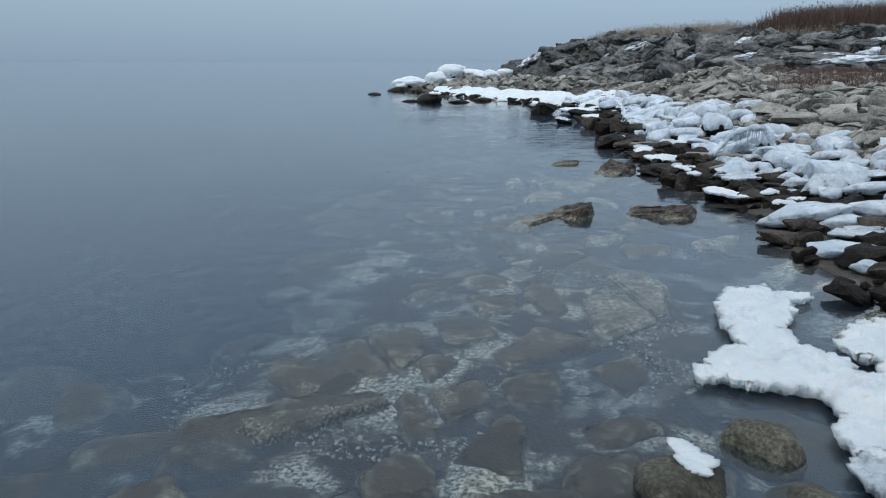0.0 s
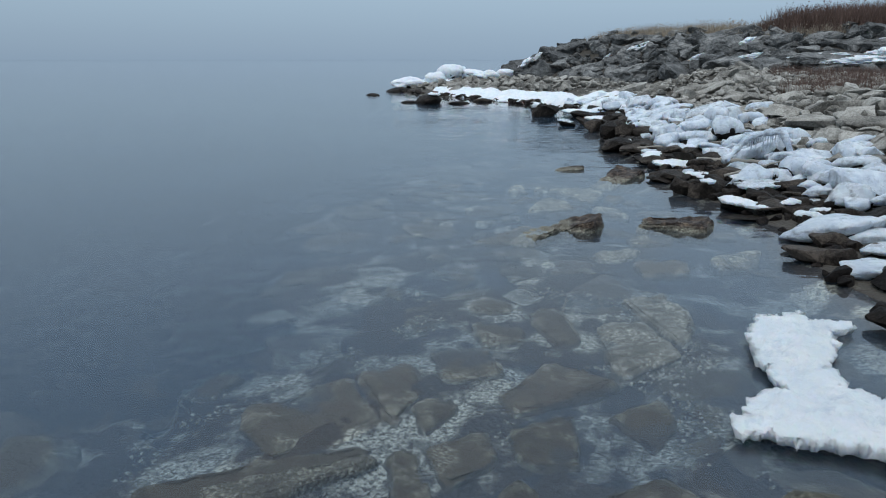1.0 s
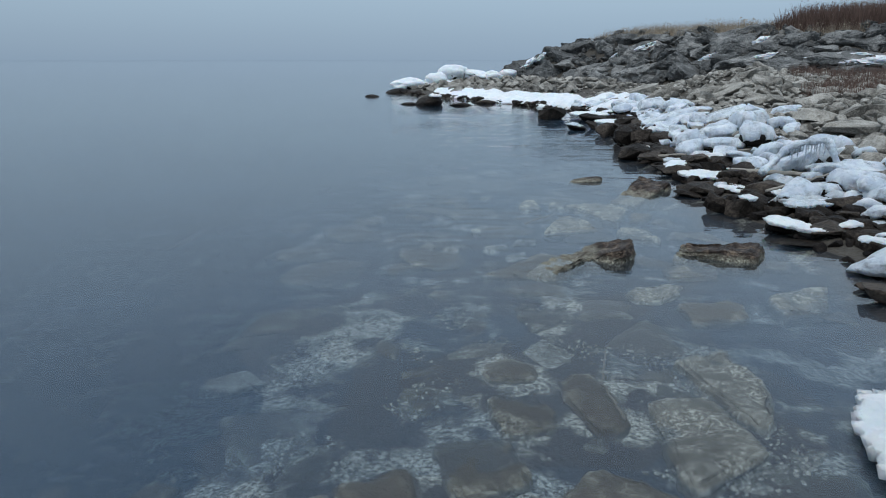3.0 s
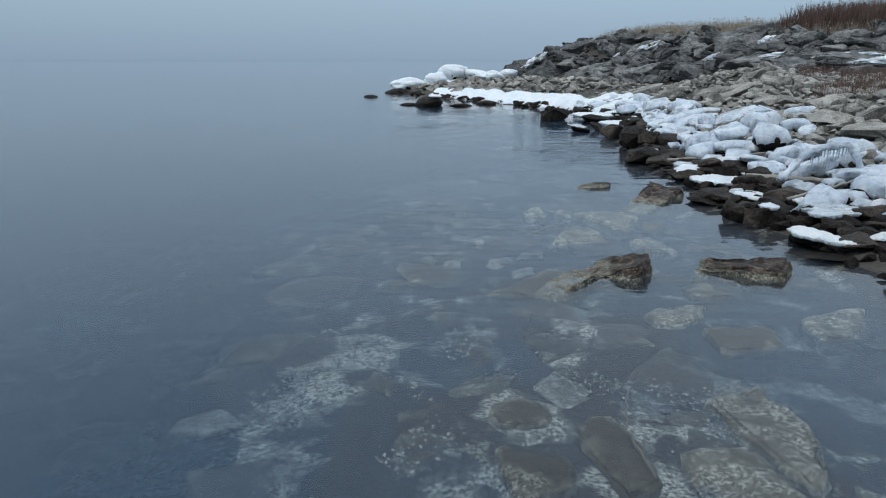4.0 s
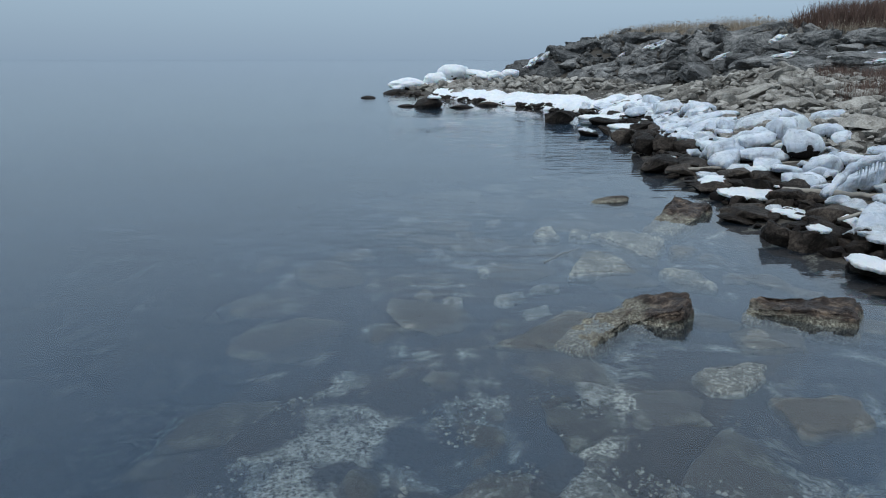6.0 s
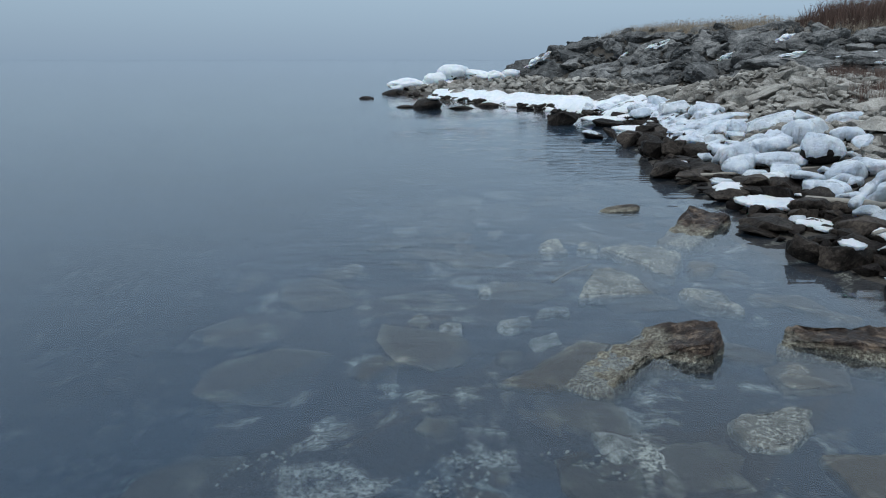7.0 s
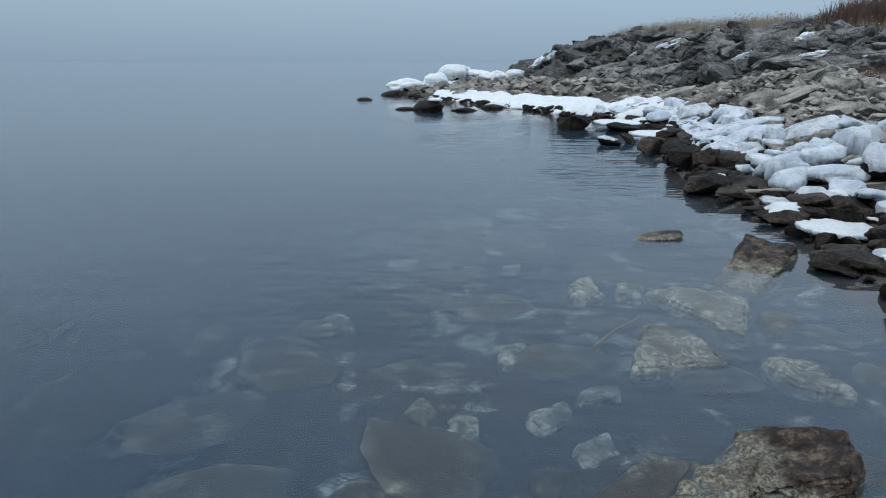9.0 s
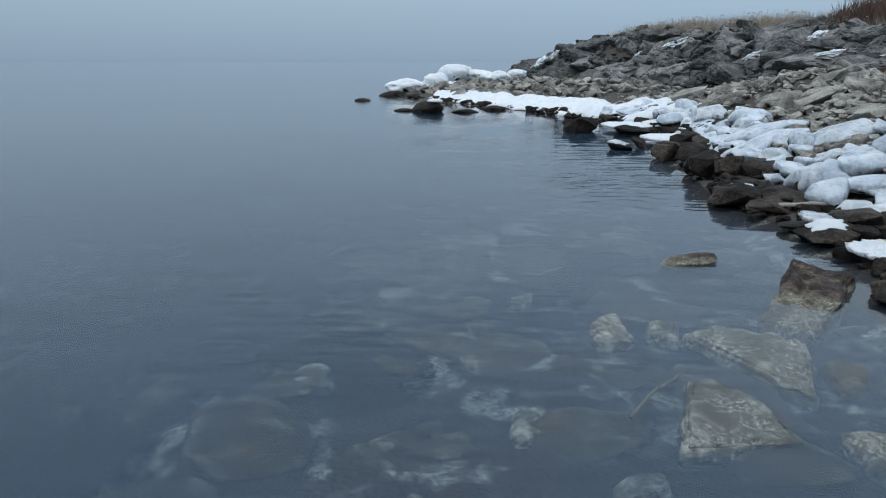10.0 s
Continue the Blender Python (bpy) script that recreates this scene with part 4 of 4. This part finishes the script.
ice_plate("ice_plate", [(4.08, 9.75, 0.15, 0.20, 0.30, 0.0), (4.2, 9.45, 0.12, 0.15, 0.22, 0.4)], SNOW, "thin frosted plate of ice lying on dark stones", 0.04, "ice plates")
ice_plate("ice_plate", [(4.02, 10.70, 0.24, 0.12, 0.16, 0.0)], SNOW, "small cap of snow ice on a wet stone", 0.05)
ice_plate("ice_plate", [(4.15, 14.5, 0.20, 0.2, 0.3, 0.0)], CLEAR, "small cap of glazed ice on a wet stone", 0.04)
ice_plate("ice_plate", [(5.0, 23.5, 0.12, 0.7, 0.8, 0.0)], SNOW, "flat white plate of ice at the waterline", 0.06, "ice plates")
ice_plate("ice_plate", [(4.7, 26.8, 0.12, 0.7, 0.9, 0.0)], SNOW, "flat white plate of ice at the waterline", 0.06, "ice plates")

def ice_shelf(name, y0, y1, inner, outer, thick, mat, label):
    """A ribbon of ice that follows the shore, frayed along both rims."""
    n, m = 140, 16
    top, low, faces = [], [], []
    for i in range(n):
        y = y0 + (y1 - y0) * i / (n - 1)
        x = float(np.interp(y, SHORE[:20, 1], SHORE[:20, 0]))
        close = min(1.0, i / 10, (n - 1 - i) / 10)
        a = inner + 0.45 * noise.fractal(Vector((y * 0.7, 1.0, 0)), 1, 2, 5)
        b = outer + 0.9 * noise.fractal(Vector((y * 0.5, 7.0, 0)), 1, 2, 5)
        mid = (a + b) / 2
        for j in range(m):
            s = j / (m - 1)
            d = mid + (a + (b - a) * s - mid) * (0.15 + 0.85 * close)
            px, py = x + 0.87 * d, y + 0.48 * d
            g = max(float(terrain(px, py)), 0.0)
            q = Vector((px, py, 0))
            up = thick * (1 - abs(2 * s - 1) ** 5) * (0.6 + 0.9 * noise.fractal(q * 0.8, 1, 2, 4)) + 0.05 * noise.fractal(q * 4, 1, 2, 4)
            top.append((px, py, g + 0.05 + max(up, 0.0)))
            low.append((px, py, g - 0.05))
    for i in range(n - 1):
        for j in range(m - 1):
            p = i * m + j
            faces.append((p, p + 1, p + m + 1, p + m)[::-1])
            faces.append(tuple(q + n * m for q in (p, p + 1, p + m + 1, p + m)))
    edge = [j for j in range(m)] + [i * m + m - 1 for i in range(1, n)] + [(n - 1) * m + j for j in range(m - 2, -1, -1)] + [i * m for i in range(n - 2, 0, -1)]
    for k, p in enumerate(edge):
        q = edge[(k + 1) % len(edge)]
        faces.append((p, q, q + n * m, p + n * m))
    return tagged(new(name, mesh_of(name, top + low, faces, mat)), label, "ice")


ice_plate("ice_plate", [(-1.15, 33.7, 0.40, 0.30, 0.35, 0.0)], SNOW, "white ice on the dark rock off the point", 0.08)
ice_shelf("ice_shelf", 27.0, 42.5, 0.35, 2.6, 0.22, SNOW, "broad white shelf of snow-covered ice along the far shore")
ice_shelf("ice_shelf", 19.0, 27.5, 1.0, 1.7, 0.08, ICE, "lumpy band of frozen spray over the shore stones")


# ---- iced driftwood arch with icicles ----
def tube(points, radii, sides=10):
    verts, faces = [], []
    for k, (p, r) in enumerate(zip(points, radii)):
        a = Vector(points[min(k + 1, len(points) - 1)]) - Vector(points[max(k - 1, 0)])
        q = a.to_track_quat("Z", "Y")
        for i in range(sides):
            t = i * 2 * math.pi / sides
            verts.append(tuple(Vector(p) + q @ Vector((r * math.cos(t), r * math.sin(t), 0))))
    for k in range(len(points) - 1):
        for i in range(sides):
            j = (i + 1) % sides
            faces.append((k * sides + i, k * sides + j, (k + 1) * sides + j, (k + 1) * sides + i))
    faces.append(tuple(range(sides))[::-1])
    faces.append(tuple(range((len(points) - 1) * sides, len(points) * sides)))
    return verts, faces


def tube_object(name, points, radii, mat, sides=10):
    return new(name, mesh_of(name, *tube(points, radii, sides), mat))


arch_pts = []
for k in range(25):
    s = k / 24
    arch_pts.append((4.72 + 1.10 * s + 0.03 * math.sin(s * 9), 12.05 + 0.15 * math.sin(s * 5), 0.36 + 0.52 * math.sin(min(1, s * 1.25) * math.pi * 0.5) - 0.55 * max(0, s - 0.78) / 0.22 * (s > 0.78)))
arch = new("iced_branch")
tube_object("branch", arch_pts, [0.055 + 0.015 * math.sin(k * 1.7) for k in range(25)], ICE).parent = arch
tagged(arch, "bent branch sheathed in white ice with icicles", "branch")
ice_rng = random.Random(8)
for k in range(14):
    s = 0.42 + 0.36 * k / 13
    p = arch_pts[int(s * 24)]
    x = 4.72 + 1.10 * s
    n = 0.10 + 0.22 * ice_rng.random()
    drip = tube_object("icicle", [(x, p[1], p[2]), (x, p[1], p[2] - n * 0.6), (x, p[1], p[2] - n)], [0.016, 0.010, 0.002], ICE, 6)
    drip.parent = arch


def stick(name, points, r, mat, label):
    rows = []
    for k in range(len(points) - 1):
        for i in range(6):
            s = i / 6
            rows.append(tuple(a + (b - a) * s + 0.008 * math.sin(3 * i + 5 * k) for a, b in zip(points[k], points[k + 1])))
    rows.append(points[-1])
    return tagged(tube_object(name, rows, [r * (1 - 0.5 * k / len(rows)) for k in range(len(rows))], mat, 8), label, "driftwood")


stick("driftwood_stick", [(4.35, 10.95, 0.30), (4.9, 11.15, 0.40), (5.5, 11.5, 0.46)], 0.022, WOOD, "bleached driftwood stick lying across dark stones")
stick("driftwood_log", [(3.75, 15.6, 0.10), (4.6, 15.3, 0.22), (5.9, 15.15, 0.34)], 0.035, WOOD, "long bleached driftwood pole on the wet stones")
stick("driftwood_log", [(4.6, 12.9, 0.27), (5.2, 12.3, 0.33), (5.7, 11.9, 0.36)], 0.05, WOOD, "ice-glazed driftwood pole among the stones")
stick("sunken_twig", [(1.02, 10.25, -0.02), (1.22, 10.55, -0.015), (1.5, 10.85, -0.02)], 0.012, WETWOOD, "thin pale twig lying under shallow water")
stick("sunken_twig", [(1.20, 5.30, -0.03), (1.15, 5.75, -0.02), (1.28, 6.3, -0.03)], 0.010, WETWOOD, "thin pale twig lying under shallow water")


# ---- stones filled in between the large ones ----
fill = random.Random(21)


def free(x, y, r, k):
    return all((x - a) ** 2 + (y - b) ** 2 > (k * (r + q)) ** 2 for a, b, q in placed)


def scatter(make, number, xr, yr, inside, low, high, squash, crowd, sink, lean=14, grow=None):
    made = tries = 0
    while made < number and tries < number * 40:
        tries += 1
        y = fill.uniform(*yr)
        x = fill.uniform(*xr)
        d = float(signed(SHORE, x, y))
        if not inside(x, y, d):
            continue
        l = low + (high - low) * fill.random() ** 1.8
        if grow:
            l *= grow(x, y)
        w, h = l * fill.uniform(0.6, 0.9), l * fill.uniform(*squash)
        if not free(x, y, (l + w) / 4, crowd):
            continue
        make(x, y, float(terrain(x, y)) + h * sink, l, w, h, fill.uniform(0, 360), fill.uniform(-lean, lean))
        made += 1


def lake_fill(x, y, z, l, w, h, yaw, tilt):
    submerged_stone(x, y, min(-0.10, z + 0.06), l * 1.12, w * 1.12, yaw, pale=turned(x, y + 1) < 0.16)


scatter(wet_stone, 240, (-5, 7), (1.0, 46), lambda x, y, d: 0.32 < d < (1.05 if y < 22 else 0.6), 0.25, 0.62, (0.34, 0.6), 0.52, 0.22, 24)
scatter(iced_stone, 215, (3, 9), (2.0, 31), lambda x, y, d: (0.85 if y > 9 else 0.3) < d < (3.4 if y < 12 else 2.9 if y < 18 else 2.1), 0.3, 0.78, (0.36, 0.6), 0.53, 0.28, 28)
scatter(dry_stone, 275, (3, 20), (6, 34), lambda x, y, d: (2.7 if y < 18 else 1.9) < d < 11 and signed(BASE, x, y) < 0.3 and not (x > 0.42 * y + 1.0 and y > 20), 0.35, 0.95, (0.34, 0.62), 0.46, 0.36, 34, lambda x, y: 0.9 if y < 15 else 0.62)
scatter(lake_fill, 170, (-3.5, 3.6), (1.2, 17), lambda x, y, d: d < -0.35, 0.3, 0.95, (0.3, 0.4), 0.56, 0.0)
scatter(bank_stone, 170, (3, 32), (24, 58), lambda x, y, d: -0.2 < signed(BASE, x, y) < 4.3, 1.1, 2.3, (0.45, 0.7), 0.46, 0.12, 18)


# ---- small stones past counting ----
def heap(name, number, pick, low, high, steps, power, flat, mat, label, lift):
    shapes = [broken_verts(400 + i, 14, FLAT if flat else BLOCK, 0.07, steps, 0.05, 0.4) for i in range(8)]
    rng = np.random.RandomState(number)
    vs, fs, base = [], [], 0
    done = 0
    while done < number:
        x, y = pick(rng)
        if x is None:
            continue
        v, f = shapes[done % 8]
        l = low + (high - low) * rng.rand() ** 2
        a, b = rng.uniform(0, 2 * math.pi), rng.uniform(-0.4, 0.4)
        v = v * (l, l * rng.uniform(0.6, 0.95), l * rng.uniform(0.4, 0.7))
        v = np.stack([v[:, 0] * math.cos(b) + v[:, 2] * math.sin(b), v[:, 1], v[:, 2] * math.cos(b) - v[:, 0] * math.sin(b)], -1)
        v = np.stack([v[:, 0] * math.cos(a) - v[:, 1] * math.sin(a), v[:, 0] * math.sin(a) + v[:, 1] * math.cos(a), v[:, 2]], -1)
        vs.append(v + (x, y, float(terrain(x, y)) + l * lift))
        fs += (np.array(f) + base).tolist()
        base += len(v)
        done += 1
    ob = new(name, mesh_of(name, np.concatenate(vs), fs, mat, crisp=28))
    return tagged(ob, label, "stones", kind="stuff")


def band(xr, yr, inside):
    def pick(rng):
        x, y = rng.uniform(*xr), rng.uniform(*yr)
        return (x, y) if inside(x, y, float(signed(SHORE, x, y))) else (None, None)
    return pick


heap("cobbles", 3000, band((3, 16), (8, 32), lambda x, y, d: (2.2 if y < 18 else 1.6) < d < 11 and signed(BASE, x, y) < 0.6), 0.16, 0.46, 1, 10, 0.65, COBBLE, "heaped dry grey-tan cobbles and small slabs on the beach", 0.18)
heap("small_cobbles", 1700, band((3, 20), (6, 46), lambda x, y, d: (2.2 if y < 18 else 1.6) < d < 11 and signed(BASE, x, y) < 0.6), 0.08, 0.28, 0, 10, 0.65, COBBLE, "small dry grey-tan stones between the beach slabs", 0.2)
heap("wet_cobbles", 900, band((2.4, 8), (1, 36), lambda x, y, d: -0.02 < d < 1.6), 0.10, 0.32, 1, 8, 0.7, WETCOB, "dark wet cobbles between the shore stones", 0.15)
heap("point_stones", 420, band((-5, 9), (36, 54), lambda x, y, d: 1.4 < d < 9 and signed(BASE, x, y) < 0.8), 0.25, 0.8, 1, 10, 0.7, COBBLE, "grey-tan stones heaped on the far point", 0.22)
heap("bank_rubble", 520, band((3, 32), (24, 58), lambda x, y, d: -0.6 < signed(BASE, x, y) < 4.8), 0.35, 0.9, 1, 22, 0, BANKFILL, "broken dark grey rubble between the bank rocks", 0.25)
heap("lake_gravel", 7500, band((-1.6, 2.2), (1.4, 7.5), lambda x, y, d: d < -0.9 and noise.fractal(Vector((x * 1.5, y * 1.5, 9)), 1, 2, 3) > 0.12), 0.010, 0.034, 0, 8, 0, GRAVEL, "pale gravel on the lake bed", 0.3)


# ---- snow lying in the bank ----
def snow_patch(x, y, z, l, w, h, yaw, tilt):
    ob = stand("snow_patch", SNOW_SET[count[0] % 3], x, y, z - 0.10, l, w, h * 0.8, yaw, tilt)
    return tagged(ob, "thin patch of white snow lying on the bank rocks", "snow", "snow patches on the bank")


SNOW_SET = [mesh_of("snow_patch", *stone_verts(500 + i, 5, 4, 0.30), SNOW) for i in range(3)]
snow_patch(10.76, 43.41, 2.80, 1.43, 1.00, 0.70, -14, 20)
snow_patch(9.93, 42.24, 2.10, 1.02, 1.00, 0.53, -13, 25)
snow_patch(12.25, 37.13, 2.17, 1.02, 1.00, 0.53, -18, 15)
snow_patch(12.75, 34.98, 1.98, 1.54, 1.00, 0.57, -20, 8)
snow_patch(14.33, 36.24, 2.97, 1.11, 1.00, 0.58, -22, 12)
snow_patch(15.40, 30.87, 2.17, 2.69, 1.00, 0.60, -26, 0)
snow_patch(16.83, 29.77, 2.10, 2.85, 1.00, 0.53, -29, 2)
snow_patch(17.56, 30.34, 2.40, 1.58, 1.00, 0.59, -30, 4)
snow_patch(9.28, 44.79, 2.31, 0.99, 1.00, 0.40, -12, 25)
snow_patch(3.75, 49.30, 1.30, 1.10, 0.90, 0.55, -5, 38)
snow_patch(4.45, 49.40, 1.85, 1.30, 0.90, 0.60, -6, 38)
snow_patch(5.30, 49.60, 2.25, 1.00, 0.70, 0.50, -8, 36)
snow_patch(13.60, 33.10, 2.25, 1.60, 0.90, 0.50, -21, 8)
snow_patch(16.10, 29.70, 2.05, 2.60, 1.20, 0.62, -28, 0)
snow_patch(18.60, 31.20, 2.85, 2.40, 1.10, 0.62, -30, 2)


# ---- dead grass and stems ----
def stems(name, number, pick, low, high, width, mat, label, heads):
    rng = np.random.RandomState(number)
    verts, faces = [], []
    while len(faces) < number:
        x, y, z, g = pick(rng)
        if x is None:
            continue
        for _ in range(rng.randint(4, 10)):
            px, py = x + rng.normal(0, 0.10), y + rng.normal(0, 0.10)
            h = (low + (high - low) * rng.rand() ** 1.3) * g
            lx, ly = rng.normal(0, 0.20) * h, rng.normal(0, 0.20) * h
            a = rng.uniform(0, math.pi)
            wx, wy = width * math.cos(a), width * math.sin(a)
            b = len(verts)
            verts += [(px - wx, py - wy, z - 0.05), (px + wx, py + wy, z - 0.05), (px + lx * 0.4 + wx * 0.7, py + ly * 0.4 + wy * 0.7, z + h * 0.6),
                      (px + lx * 0.4 - wx * 0.7, py + ly * 0.4 - wy * 0.7, z + h * 0.6), (px + lx, py + ly, z + h)]
            faces += [(b, b + 1, b + 2, b + 3), (b + 3, b + 2, b + 4)]
            if heads and rng.rand() < 0.03:
                q = len(verts)
                s = 0.02 + 0.03 * rng.rand()
                verts += [(px + lx + s * i, py + ly + s * j, z + h + s * k) for i, j, k in ((1, 0, 0), (-0.5, 0.9, 0), (-0.5, -0.9, 0), (0, 0, 1.6))]
                faces += [(q, q + 1, q + 3), (q + 1, q + 2, q + 3), (q + 2, q, q + 3)]
    return tagged(new(name, mesh_of(name, verts, faces, mat, False)), label, "grass", kind="stuff")


def on_top(xr, yr, near, far, grow=None):
    def pick(rng):
        x, y = rng.uniform(*xr), rng.uniform(*yr)
        b = float(signed(BASE, x, y))
        if not near < b < far:
            return None, None, None, None
        return x, y, float(terrain(x, y)), min(1.0, max(0.25, (x - grow) / 2.6)) if grow else 1.0
    return pick


def low_patch(rng):
    x, y = rng.uniform(8.6, 20), rng.uniform(19.2, 29)
    d = float(signed(BASE, x, y))
    if x < 0.42 * y + 0.5 + 0.6 * noise.noise(Vector((x, y, 1))) or not -12 < d < -0.3 or noise.noise(Vector((x * 0.5, y * 0.5, 3))) < -0.05:
        return None, None, None, None
    return x, y, float(terrain(x, y)), 1.0


stems("dry_grass", 26000, on_top((8, 20), (33, 50), 4.0, 6.6), 0.18, 0.6, 0.005, STRAW, "pale dry grass and seed heads on top of the bank", True)
stems("red_stems", 150000, on_top((14.6, 40), (20, 37.5), 4.5, 11.0, 13.6), 0.35, 1.25, 0.014, RUST, "dense red-brown dead stems on top of the bank", True)
stems("dry_grass", 7000, on_top((14, 40), (20, 42), 4.2, 5.4), 0.15, 0.4, 0.004, STRAW, "pale dry grass at the edge of the bank", False)
stems("red_stems", 24000, low_patch, 0.2, 0.5, 0.005, RUST, "low red-brown dead stems among the beach stones", False)
